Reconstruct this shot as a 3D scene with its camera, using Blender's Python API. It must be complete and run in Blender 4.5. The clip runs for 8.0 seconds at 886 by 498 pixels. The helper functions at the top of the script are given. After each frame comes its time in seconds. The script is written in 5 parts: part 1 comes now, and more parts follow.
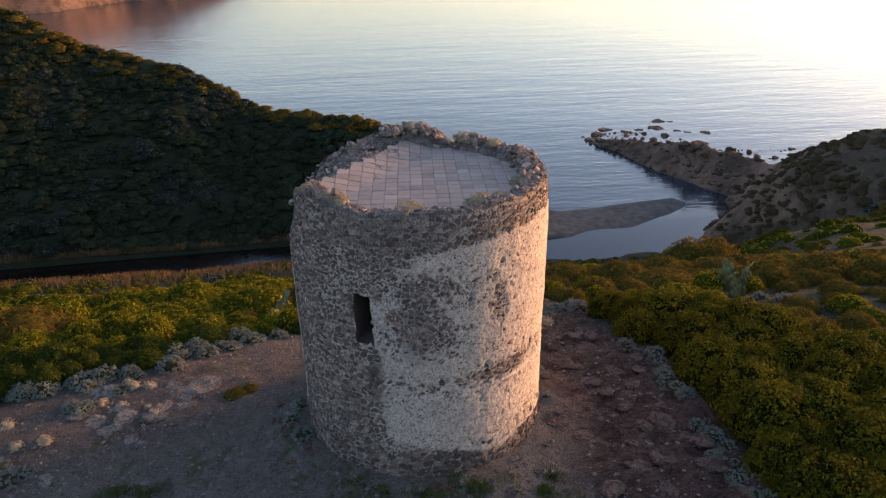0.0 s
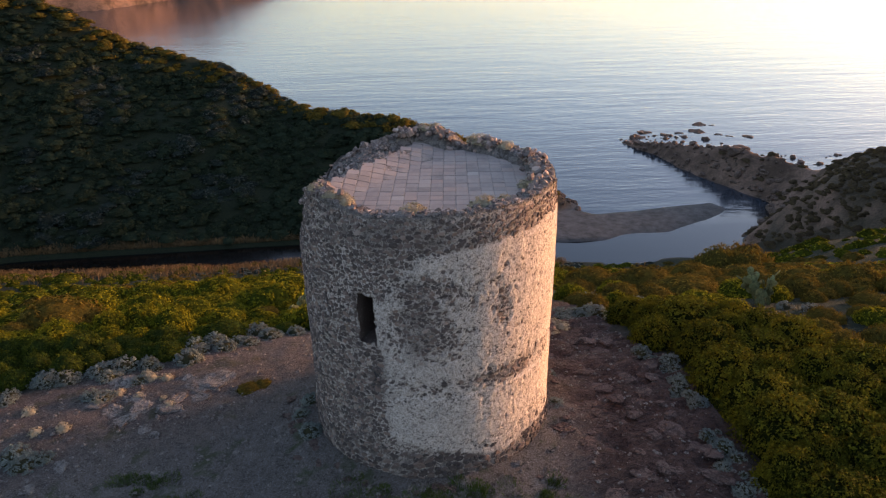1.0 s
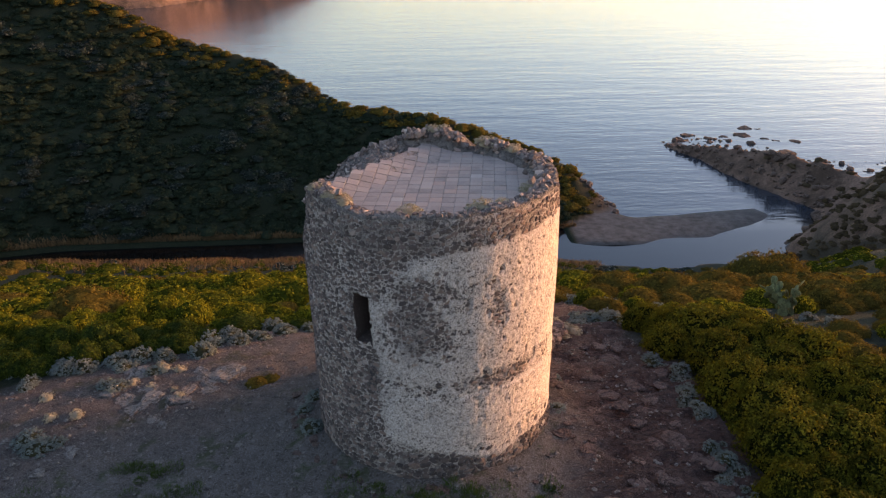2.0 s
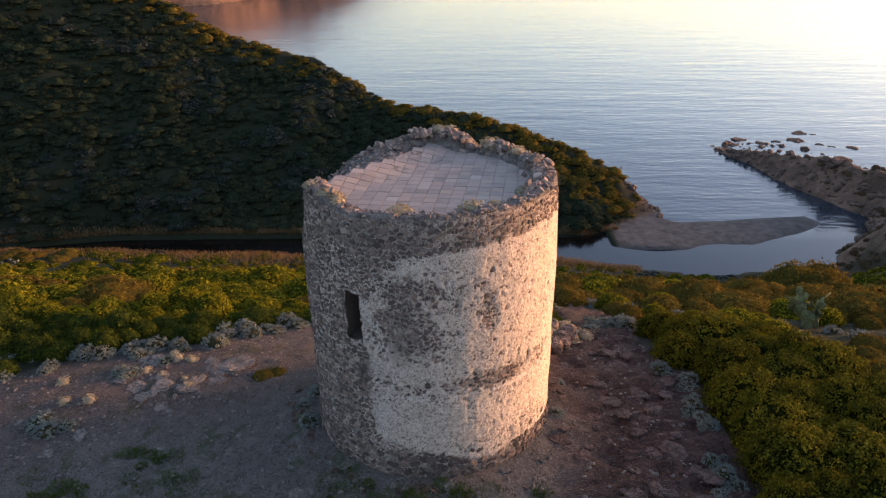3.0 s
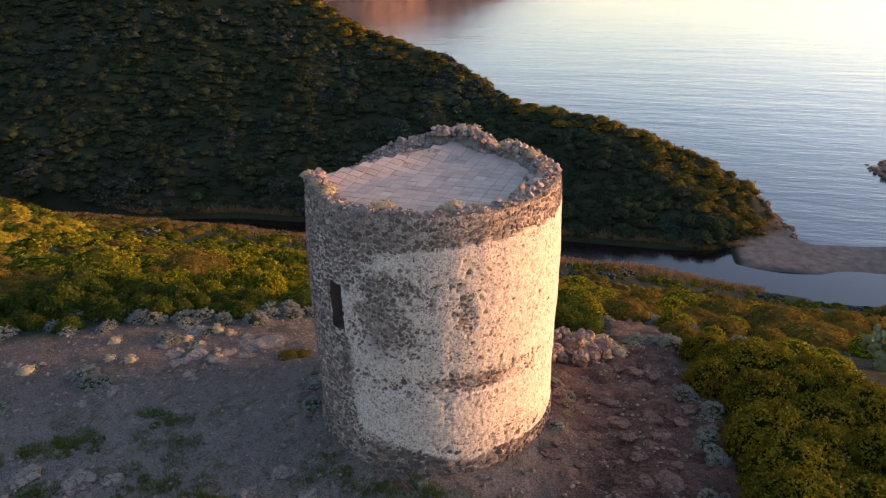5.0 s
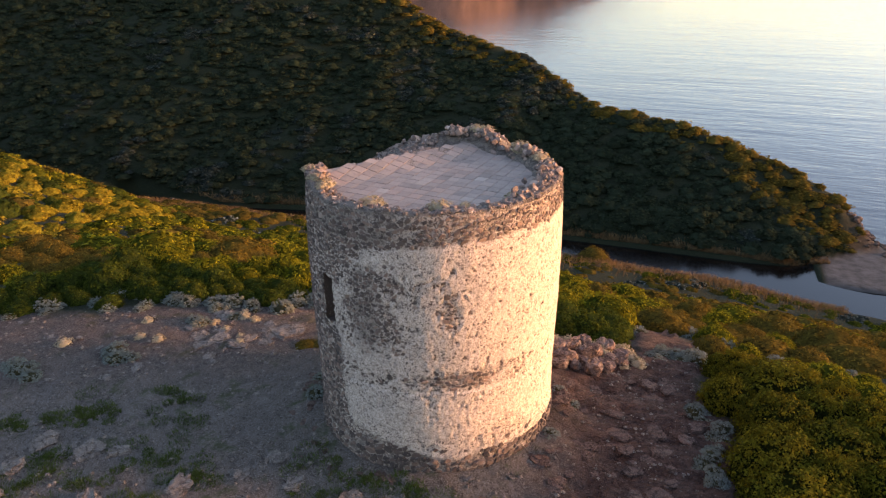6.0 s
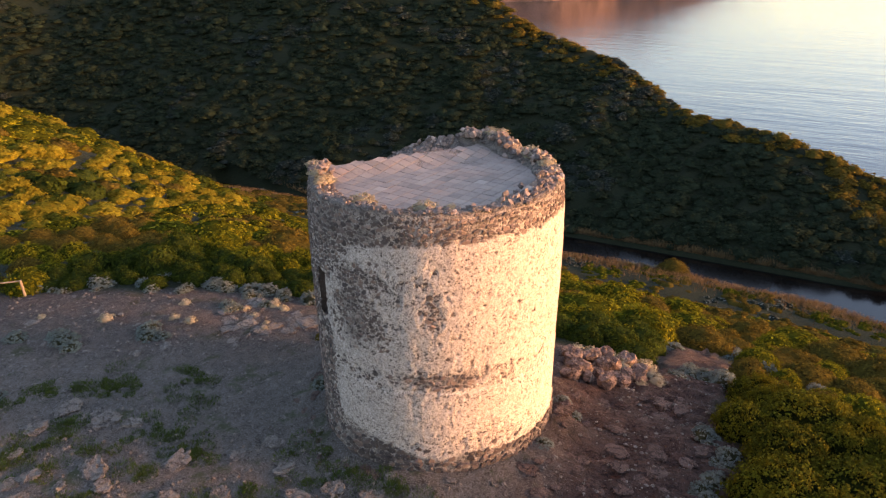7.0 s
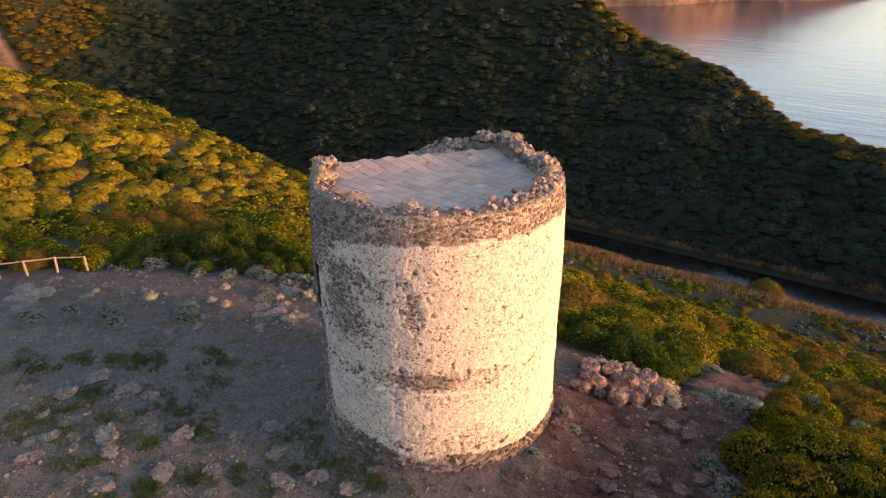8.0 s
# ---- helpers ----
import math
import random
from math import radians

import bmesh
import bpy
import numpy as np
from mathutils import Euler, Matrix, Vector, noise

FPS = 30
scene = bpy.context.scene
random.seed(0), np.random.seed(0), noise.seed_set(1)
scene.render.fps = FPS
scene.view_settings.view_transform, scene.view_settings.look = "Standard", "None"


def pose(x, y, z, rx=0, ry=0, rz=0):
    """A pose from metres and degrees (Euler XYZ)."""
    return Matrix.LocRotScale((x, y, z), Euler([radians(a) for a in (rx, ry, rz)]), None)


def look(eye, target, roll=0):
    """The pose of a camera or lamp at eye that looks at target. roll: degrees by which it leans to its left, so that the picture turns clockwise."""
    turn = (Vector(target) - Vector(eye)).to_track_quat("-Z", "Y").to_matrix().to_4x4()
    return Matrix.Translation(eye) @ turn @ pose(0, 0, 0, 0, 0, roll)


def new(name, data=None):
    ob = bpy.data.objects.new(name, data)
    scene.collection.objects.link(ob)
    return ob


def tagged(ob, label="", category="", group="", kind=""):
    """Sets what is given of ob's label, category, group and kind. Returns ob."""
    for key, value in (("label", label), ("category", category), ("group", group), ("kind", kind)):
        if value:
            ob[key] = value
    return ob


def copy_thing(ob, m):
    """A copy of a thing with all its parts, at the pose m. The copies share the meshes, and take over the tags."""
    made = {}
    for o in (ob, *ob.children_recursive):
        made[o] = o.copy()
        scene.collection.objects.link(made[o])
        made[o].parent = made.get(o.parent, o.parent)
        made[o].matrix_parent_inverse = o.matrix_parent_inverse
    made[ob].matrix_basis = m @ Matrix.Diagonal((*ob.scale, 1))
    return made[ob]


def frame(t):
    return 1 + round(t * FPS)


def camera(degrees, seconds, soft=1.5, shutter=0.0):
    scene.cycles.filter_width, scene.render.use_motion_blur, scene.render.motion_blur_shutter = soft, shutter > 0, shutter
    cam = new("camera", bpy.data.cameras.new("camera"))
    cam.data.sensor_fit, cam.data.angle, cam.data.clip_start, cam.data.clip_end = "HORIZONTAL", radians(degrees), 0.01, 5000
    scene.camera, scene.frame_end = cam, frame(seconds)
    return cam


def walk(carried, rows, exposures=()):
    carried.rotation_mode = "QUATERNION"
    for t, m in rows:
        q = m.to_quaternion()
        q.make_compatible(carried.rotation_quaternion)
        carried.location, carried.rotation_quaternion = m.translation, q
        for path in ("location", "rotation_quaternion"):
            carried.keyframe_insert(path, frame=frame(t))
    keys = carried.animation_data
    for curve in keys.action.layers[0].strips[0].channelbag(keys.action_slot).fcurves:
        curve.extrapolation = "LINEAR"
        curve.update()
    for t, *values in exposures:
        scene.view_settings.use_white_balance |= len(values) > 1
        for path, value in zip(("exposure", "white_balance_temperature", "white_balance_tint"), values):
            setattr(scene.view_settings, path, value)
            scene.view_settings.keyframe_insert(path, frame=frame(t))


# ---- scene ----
cam = camera(64.1, 8.0, soft=1.2, shutter=0.4)
METRES, EYE, TILT, LEAN, TURN = 16.0, 15.4, 0.0, 0.0, -8.5
ROWS = [
    (0.0, 0.0, 0.0, 0.0, -0.31, -23.91, 0.7),
    (0.5, 0.0253, -0.0002, 0.0021, 0.91, -23.89, 0.68),
    (1.0, 0.0553, 0.0, 0.0041, 2.92, -23.88, 0.68),
    (1.5, 0.0902, 0.0015, 0.0066, 4.72, -23.89, 0.66),
    (3.0, 0.222, 0.0188, 0.0108, 10.45, -23.93, 0.66),
    (3.5, 0.2759, 0.0303, 0.0105, 12.99, -23.93, 0.61),
    (4.0, 0.3339, 0.0469, 0.0101, 15.71, -23.92, 0.58),
    (4.5, 0.3965, 0.0674, 0.0091, 18.66, -23.93, 0.54),
    (6.0, 0.6063, 0.155, 0.0077, 28.81, -23.93, 0.43),
    (6.5, 0.6805, 0.1968, 0.0076, 32.59, -23.85, 0.36),
    (7.0, 0.7553, 0.2458, 0.0077, 36.61, -23.77, 0.29),
    (7.5, 0.83, 0.303, 0.0077, 40.77, -23.7, 0.2),
    (8.0, 0.9037, 0.3691, 0.0079, 45.13, -23.59, 0.12),
]
walk(cam, [(t, pose(0, 0, EYE, TILT, LEAN, TURN) @ pose(METRES * x, METRES * y, METRES * z, 90 + pitch, roll, yaw)) for t, x, y, z, yaw, pitch, roll in ROWS],
     exposures=[(0.0, 2.32, 7000, 30), (4.5, 2.66, 7250, 31), (8.0, 2.85, 7600, 31)])

# ---- sky and sun: low evening sun over the sea ----
SUN_AZ, SUN_EL = 19.0, 5.6           # degrees, counted from +x towards +y
world = bpy.data.worlds.new("world")
scene.world = world
world.use_nodes = True
wn = world.node_tree.nodes
sky = wn.new("ShaderNodeTexSky")
sky.sky_type = "NISHITA"
sky.sun_disc = False
sky.sun_elevation = radians(SUN_EL)
sky.sun_rotation = radians(90 - SUN_AZ)
sky.air_density, sky.dust_density, sky.ozone_density = 1.0, 1.1, 2.0
wn["Background"].inputs["Strength"].default_value = 0.14
world.node_tree.links.new(sky.outputs["Color"], wn["Background"].inputs["Color"])
sun_data = bpy.data.lights.new("sun", "SUN")
sun_data.energy, sun_data.angle, sun_data.color = 1.42, radians(13.0), (1.0, 0.54, 0.24)
sun = new("sun", sun_data)
sun_way = Vector((math.cos(radians(SUN_EL)) * math.cos(radians(SUN_AZ)), math.cos(radians(SUN_EL)) * math.sin(radians(SUN_AZ)), math.sin(radians(SUN_EL))))
sun.matrix_world = look(sun_way * 400, (0, 0, 0))

SEA = -51.0
TX, TY = 2.28, 20.70                 # the tower's axis
rng = np.random.default_rng(7)


# ---- materials ----
class Nodes:
    """A small wrapper for one node material."""

    def __init__(self, name, rough=0.9, spec=0.25):
        self.mat = bpy.data.materials.new(name)
        self.mat.use_nodes = True
        self.n, self.l = self.mat.node_tree.nodes, self.mat.node_tree.links
        self.bsdf = self.n["Principled BSDF"]
        self.bsdf.inputs["Roughness"].default_value = rough
        self.bsdf.inputs["Specular IOR Level"].default_value = spec
        self.geo = self.n.new("ShaderNodeNewGeometry")
        self.tex = self.n.new("ShaderNodeTexCoord")

    def put(self, value, socket):
        if hasattr(value, "is_output"):
            self.l.new(value, socket)
        elif isinstance(value, tuple) and len(value) == 3 and socket.type == "RGBA":
            socket.default_value = (*value, 1)
        else:
            socket.default_value = value

    def noise(self, scale, detail=4, rough=0.6, vec=None, stretch=None):
        vec = vec or self.geo.outputs["Position"]
        if stretch:
            m = self.n.new("ShaderNodeMapping")
            m.inputs["Scale"].default_value = stretch
            self.l.new(vec, m.inputs["Vector"])
            vec = m.outputs["Vector"]
        t = self.n.new("ShaderNodeTexNoise")
        t.inputs["Scale"].default_value, t.inputs["Detail"].default_value, t.inputs["Roughness"].default_value = scale, detail, rough
        self.l.new(vec, t.inputs["Vector"])
        return t.outputs["Fac"]

    def voronoi(self, scale, feature="F1", out="Distance"):
        t = self.n.new("ShaderNodeTexVoronoi")
        t.feature = feature
        t.inputs["Scale"].default_value = scale
        self.l.new(self.geo.outputs["Position"], t.inputs["Vector"])
        return t.outputs[out]

    def ramp(self, fac, *stops):
        r = self.n.new("ShaderNodeValToRGB")
        e = r.color_ramp.elements
        while len(e) < len(stops):
            e.new(0.5)
        for q, (at, c) in zip(e, stops):
            q.position = at
            q.color = (c, c, c, 1) if isinstance(c, (int, float)) else (*c, 1)
        self.l.new(fac, r.inputs["Fac"])
        return r.outputs["Color"]

    def mix(self, fac, a, b, kind="MIX"):
        m = self.n.new("ShaderNodeMix")
        m.data_type, m.blend_type = "RGBA", kind
        self.put(fac, m.inputs[0])
        self.put(a, m.inputs[6])
        self.put(b, m.inputs[7])
        return m.outputs[2]

    def math(self, op, a, b=0.0):
        m = self.n.new("ShaderNodeMath")
        m.operation = op
        self.put(a, m.inputs[0])
        self.put(b, m.inputs[1])
        return m.outputs[0]

    def attr(self, name):
        a = self.n.new("ShaderNodeAttribute")
        a.attribute_name = name
        s = self.n.new("ShaderNodeSeparateColor")
        self.l.new(a.outputs["Color"], s.inputs["Color"])
        return s.outputs["Red"], s.outputs["Green"], s.outputs["Blue"]

    def island(self):
        return self.geo.outputs["Random Per Island"]

    def object_random(self):
        return self.n.new("ShaderNodeObjectInfo").outputs["Random"]

    def done(self, colour, bump=None, strength=0.5, dist=0.02):
        self.put(colour, self.bsdf.inputs["Base Color"])
        if bump is not None:
            b = self.n.new("ShaderNodeBump")
            b.inputs["Strength"].default_value, b.inputs["Distance"].default_value = strength, dist
            self.l.new(bump, b.inputs["Height"])
            self.l.new(b.outputs["Normal"], self.bsdf.inputs["Normal"])
        return self.mat


def leaf_material(name, dark, mid, light, translucent=0.25):
    """Small leaves: each one with its own tone, each plant a little off the others."""
    k = Nodes(name, 0.85, 0.02)
    tone = k.ramp(k.island(), (0.0, dark), (0.5, mid), (1.0, light))
    drift = k.noise(0.6, 3)
    tone = k.mix(k.ramp(drift, (0.35, 0.0), (0.7, 0.6)), tone, tuple(c * f for c, f in zip(light, (1.1, 0.95, 0.8))))
    tone = k.mix(k.math("MULTIPLY", k.object_random(), 0.35), tone, dark)
    k.done(tone)
    thin = k.n.new("ShaderNodeBsdfTranslucent")
    k.l.new(tone, thin.inputs["Color"])
    add = k.n.new("ShaderNodeMixShader")
    add.inputs["Fac"].default_value = translucent
    k.l.new(k.bsdf.outputs["BSDF"], add.inputs[1])
    k.l.new(thin.outputs["BSDF"], add.inputs[2])
    k.l.new(add.outputs["Shader"], k.n["Material Output"].inputs["Surface"])
    return k.mat


def stone_material(name, tone, darken=1.0):
    """Weathered volcanic rubble with pale lichen; tone gives each stone its own value."""
    k = Nodes(name, 0.92, 0.2)
    t = k.object_random() if tone == "object" else k.island()
    tones = ((0.0, (0.064, 0.049, 0.043)), (0.45, (0.105, 0.077, 0.064)), (0.75, (0.165, 0.116, 0.093)), (0.92, (0.23, 0.150, 0.112)), (1.0, (0.36, 0.28, 0.225)))
    base = k.ramp(t, *((at, tuple(c * darken for c in col)) for at, col in tones))
    fine = k.noise(22, 6, 0.7)
    base = k.mix(k.ramp(fine, (0.4, 0.0), (0.75, 0.3)), base, tuple(c * darken for c in (0.22, 0.172, 0.142)))
    lichen = k.ramp(k.noise(14, 4, 0.7), (0.60, 0.0), (0.65, 0.6))
    base = k.mix(lichen, base, tuple(c * darken for c in (0.43, 0.36, 0.30)))
    return k.done(base, fine, 0.6, 0.03)


M_STONE = stone_material("rubble_stone", "island")
M_STONE_PIECE = stone_material("rubble_stone_piece", "object")
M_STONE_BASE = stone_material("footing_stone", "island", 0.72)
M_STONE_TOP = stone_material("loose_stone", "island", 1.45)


def tower_material():
    """Lime plaster over small rubble: red of the attribute is plaster, green is soot, blue is a dark brown tone."""
    k = Nodes("lime_plaster", 0.95, 0.15)
    plaster, soot, dark_tone = k.attr("cover")
    big, mid, pit, fine = k.noise(0.9, 5), k.noise(5, 6, 0.7), k.noise(14, 5, 0.75), k.noise(32, 6, 0.75)
    lime = k.mix(k.ramp(mid, (0.3, 0.0), (0.7, 1.0)), (0.46, 0.378, 0.31), (0.66, 0.56, 0.465))
    lime = k.mix(k.ramp(pit, (0.38, 0.7), (0.47, 0.0)), lime, (0.20, 0.165, 0.138))
    lime = k.mix(k.ramp(fine, (0.42, 0.9), (0.50, 0.0)), lime, (0.17, 0.135, 0.11))
    lime = k.mix(k.ramp(big, (0.5, 0.0), (0.75, 0.5)), lime, (0.52, 0.415, 0.33))
    chips = k.n.new("ShaderNodeTexVoronoi")
    chips.inputs["Scale"].default_value = 13.0
    bend = k.n.new("ShaderNodeTexNoise")
    bend.inputs["Scale"].default_value, bend.inputs["Detail"].default_value = 16.0, 3.0
    k.l.new(k.geo.outputs["Position"], bend.inputs["Vector"])
    shift = k.n.new("ShaderNodeVectorMath")
    shift.operation = "MULTIPLY_ADD"
    k.l.new(bend.outputs["Color"], shift.inputs[0])
    shift.inputs[1].default_value = (0.16, 0.16, 0.16)
    k.l.new(k.geo.outputs["Position"], shift.inputs[2])
    k.l.new(shift.outputs["Vector"], chips.inputs["Vector"])
    cell = k.n.new("ShaderNodeSeparateColor")
    k.l.new(chips.outputs["Color"], cell.inputs["Color"])
    face = k.ramp(chips.outputs["Distance"], (0.34, 1.0), (0.5, 0.0))
    small = k.mix(cell.outputs["Green"], (0.05, 0.040, 0.034), (0.20, 0.160, 0.132))
    shown = k.math("MULTIPLY", k.ramp(cell.outputs["Red"], (0.50, 0.0), (0.54, 1.0)), face)
    shown = k.math("MULTIPLY", shown, k.ramp(k.noise(1.1, 4), (0.36, 0.35), (0.55, 1.0)))
    lime = k.mix(shown, lime, small)
    mortar = k.mix(k.ramp(k.noise(20, 5, 0.7), (0.44, 0.0), (0.50, 1.0)), (0.085, 0.066, 0.054), (0.49, 0.402, 0.328))
    mortar = k.mix(k.math("MULTIPLY", face, k.ramp(cell.outputs["Red"], (0.3, 0.1), (0.7, 0.8))), mortar, small)
    col = k.mix(plaster, mortar, lime)
    col = k.mix(k.math("MULTIPLY", dark_tone, k.ramp(mid, (0.4, 0.3), (0.6, 0.9))), col, (0.105, 0.085, 0.070))
    col = k.mix(soot, col, (0.030, 0.029, 0.031))
    relief = k.math("ADD", k.math("MULTIPLY", pit, 0.6), k.math("MULTIPLY", fine, 0.6))
    relief = k.math("ADD", relief, k.math("MULTIPLY", k.math("MULTIPLY", face, k.math("SUBTRACT", 1.0, plaster)), 0.5))
    return k.done(col, relief, 0.7, 0.022)


def ground_material():
    """Trodden dirt, red rock, sand and the litter below the scrub, by the sheet's cover attribute."""
    k = Nodes("earth", 0.95, 0.15)
    bare, red, sand = k.attr("cover")
    rock = k.attr("rocky")[0]
    big, mid, fine = k.noise(0.35, 4), k.noise(2.2, 6, 0.65), k.noise(28, 6, 0.8)
    dirt = k.mix(k.ramp(mid, (0.3, 0.0), (0.7, 1.0)), (0.059, 0.047, 0.039), (0.115, 0.096, 0.081))
    dirt = k.mix(k.ramp(fine, (0.50, 0.0), (0.58, 0.85)), dirt, (0.205, 0.187, 0.168))
    dirt = k.mix(k.ramp(k.noise(9, 4, 0.7), (0.36, 0.8), (0.46, 0.0)), dirt, (0.034, 0.024, 0.018))
    dirt = k.mix(k.ramp(k.noise(0.7, 5, 0.7), (0.56, 0.0), (0.64, 0.75)), dirt, (0.040, 0.050, 0.018))
    path = k.mix(k.ramp(mid, (0.3, 0.0), (0.65, 1.0)), (0.038, 0.021, 0.0155), (0.092, 0.051, 0.037))
    path = k.mix(k.ramp(k.noise(7, 5, 0.75), (0.38, 0.85), (0.48, 0.0)), path, (0.022, 0.013, 0.011))
    path = k.mix(k.ramp(fine, (0.50, 0.0), (0.60, 0.7)), path, (0.125, 0.086, 0.073))
    cracks = k.ramp(k.noise(1.6, 3, 0.5, stretch=(1.0, 2.2, 1.0)), (0.47, 0.0), (0.5, 1.0), (0.53, 0.0))
    path = k.mix(k.math("MULTIPLY", cracks, 0.6), path, (0.04, 0.025, 0.022))
    litter = k.mix(k.ramp(mid, (0.35, 0.0), (0.65, 1.0)), (0.009, 0.0125, 0.0060), (0.019, 0.0235, 0.0100))
    cliff = k.mix(k.ramp(mid, (0.3, 0.0), (0.7, 1.0)), (0.095, 0.056, 0.039), (0.26, 0.152, 0.100))
    cliff = k.mix(k.ramp(k.noise(0.07, 8, 0.75), (0.42, 0.8), (0.56, 0.0)), cliff, (0.050, 0.031, 0.019))
    beach = k.mix(k.ramp(k.noise(0.5, 6, 0.7), (0.35, 0.0), (0.65, 1.0)), (0.055, 0.048, 0.042), (0.12, 0.108, 0.095))
    col = k.mix(bare, litter, dirt)
    col = k.mix(red, col, path)
    col = k.mix(rock, col, cliff)
    col = k.mix(sand, col, beach)
    relief = k.math("ADD", k.math("MULTIPLY", mid, 0.7), k.math("MULTIPLY", fine, 0.45))
    relief = k.math("SUBTRACT", relief, k.math("MULTIPLY", k.math("MULTIPLY", cracks, red), 0.5))
    return k.done(col, relief, 1.0, 0.14)


def water_material():
    """Calm sea with short wind ripples."""
    k = Nodes("sea_water", 0.13, 0.5)
    k.bsdf.inputs["IOR"].default_value = 1.333
    swell = k.noise(0.085, 3, 0.5, stretch=(0.45, 1.8, 1.0))
    chop = k.noise(0.42, 2, 0.5, stretch=(0.5, 1.5, 1.0))
    roll = k.noise(0.03, 3, 0.5, stretch=(0.4, 1.6, 1.0))
    h = k.math("ADD", k.math("MULTIPLY", swell, 0.75), k.math("MULTIPLY", chop, 0.42))
    h = k.math("ADD", h, k.math("MULTIPLY", roll, 1.1))
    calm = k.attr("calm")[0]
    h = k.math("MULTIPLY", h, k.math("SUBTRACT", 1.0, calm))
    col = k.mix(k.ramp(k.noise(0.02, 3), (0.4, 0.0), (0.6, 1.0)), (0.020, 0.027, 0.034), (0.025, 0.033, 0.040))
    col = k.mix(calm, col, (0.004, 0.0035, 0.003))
    return k.done(col, h, 0.9, 0.27)


def rock_material(name, dark, mid, light):
    k = Nodes(name, 0.93, 0.2)
    a, b = k.noise(3.0, 6, 0.7), k.noise(26, 6, 0.75)
    col = k.mix(k.ramp(a, (0.3, 0.0), (0.7, 1.0)), dark, mid)
    col = k.mix(k.ramp(b, (0.45, 0.0), (0.62, 0.8)), col, light)
    col = k.mix(k.math("MULTIPLY", k.object_random(), 0.3), col, dark)
    crack = k.ramp(k.noise(2.2, 4, 0.6), (0.47, 0.0), (0.5, 1.0), (0.53, 0.0))
    col = k.mix(k.math("MULTIPLY", crack, 0.7), col, tuple(c * 0.4 for c in dark))
    return k.done(col, k.math("SUBTRACT", k.math("ADD", a, k.math("MULTIPLY", b, 0.5)), k.math("MULTIPLY", crack, 0.5)), 1.0, 0.07)


def tile_material(name, tone):
    k = Nodes(name, 0.9, 0.2)
    t = k.object_random() if tone == "object" else k.island()
    col = k.ramp(t, (0.0, (0.20, 0.160, 0.138)), (0.4, (0.26, 0.205, 0.173)), (0.75, (0.30, 0.232, 0.194)), (0.9, (0.32, 0.215, 0.168)), (1.0, (0.36, 0.30, 0.25)))
    dust = k.ramp(k.noise(1.1, 6, 0.75), (0.42, 0.0), (0.60, 0.75))
    col = k.mix(dust, col, (0.33, 0.262, 0.218))
    fine = k.noise(40, 5, 0.7)
    col = k.mix(k.ramp(fine, (0.5, 0.0), (0.7, 0.5)), col, (0.15, 0.12, 0.10))
    return k.done(col, fine, 0.5, 0.01)


def wood_material():
    k = Nodes("weathered_wood", 0.85, 0.2)
    g = k.noise(8, 5, 0.6, stretch=(6, 6, 0.6))
    return k.done(k.ramp(g, (0.3, (0.20, 0.14, 0.09)), (0.7, (0.42, 0.31, 0.20))), g, 0.5, 0.01)


M_TOWER, M_EARTH, M_SEA = tower_material(), ground_material(), water_material()
M_TILE, M_TILE_REST, M_WOOD = tile_material("terracotta_tile", "object"), tile_material("terracotta_tile_rest", "island"), wood_material()
M_ROCK = rock_material("pale_rock", (0.075, 0.060, 0.049), (0.165, 0.136, 0.113), (0.29, 0.25, 0.215))
M_ROCK_RED = rock_material("red_rock", (0.055, 0.034, 0.027), (0.115, 0.072, 0.056), (0.19, 0.130, 0.104))
# Red rock raised in tone for the sunlight on the heap.
M_BOULDER_SUNLIT = rock_material("sunlit_boulder_rock", (0.085, 0.055, 0.044), (0.19, 0.125, 0.097), (0.30, 0.215, 0.172))
M_ROCK_SEA = rock_material("shore_rock", (0.060, 0.038, 0.027), (0.145, 0.090, 0.062), (0.22, 0.148, 0.106))
M_MASTIC = leaf_material("mastic_leaf", (0.026, 0.032, 0.004), (0.088, 0.094, 0.008), (0.25, 0.228, 0.016), 0.32)
M_BUSH = leaf_material("dark_mastic_leaf", (0.012, 0.016, 0.003), (0.046, 0.052, 0.007), (0.155, 0.145, 0.014), 0.32)
M_OLIVE = leaf_material("heath_and_sunlit_leaf", (0.042, 0.032, 0.009), (0.085, 0.063, 0.013), (0.165, 0.118, 0.020), 0.28)
M_SILVER = leaf_material("ragwort_leaf", (0.075, 0.095, 0.085), (0.13, 0.153, 0.138), (0.215, 0.242, 0.218), 0.2)
M_STRAW = leaf_material("dry_grass_blade", (0.19, 0.16, 0.105), (0.32, 0.27, 0.18), (0.47, 0.405, 0.285))
M_GRASS = leaf_material("green_grass_blade", (0.03, 0.052, 0.012), (0.055, 0.088, 0.02), (0.09, 0.12, 0.035))
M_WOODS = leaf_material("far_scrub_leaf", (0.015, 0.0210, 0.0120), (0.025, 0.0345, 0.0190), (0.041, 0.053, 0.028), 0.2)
M_SAGE = leaf_material("sage_leaf", (0.018, 0.024, 0.019), (0.034, 0.043, 0.035), (0.055, 0.066, 0.054), 0.2)
# Yellow scrub, lightened in colour for the sun on the left hill.
M_SUNLIT_HILL = leaf_material("sunlit_hill_leaf", (0.060, 0.050, 0.007), (0.125, 0.103, 0.011), (0.25, 0.195, 0.022), 0.25)
# Deep green, darkened further for the shade over the front rows.
M_DEEP = leaf_material("deep_green_leaf", (0.013, 0.021, 0.004), (0.032, 0.046, 0.007), (0.070, 0.092, 0.013), 0.28)


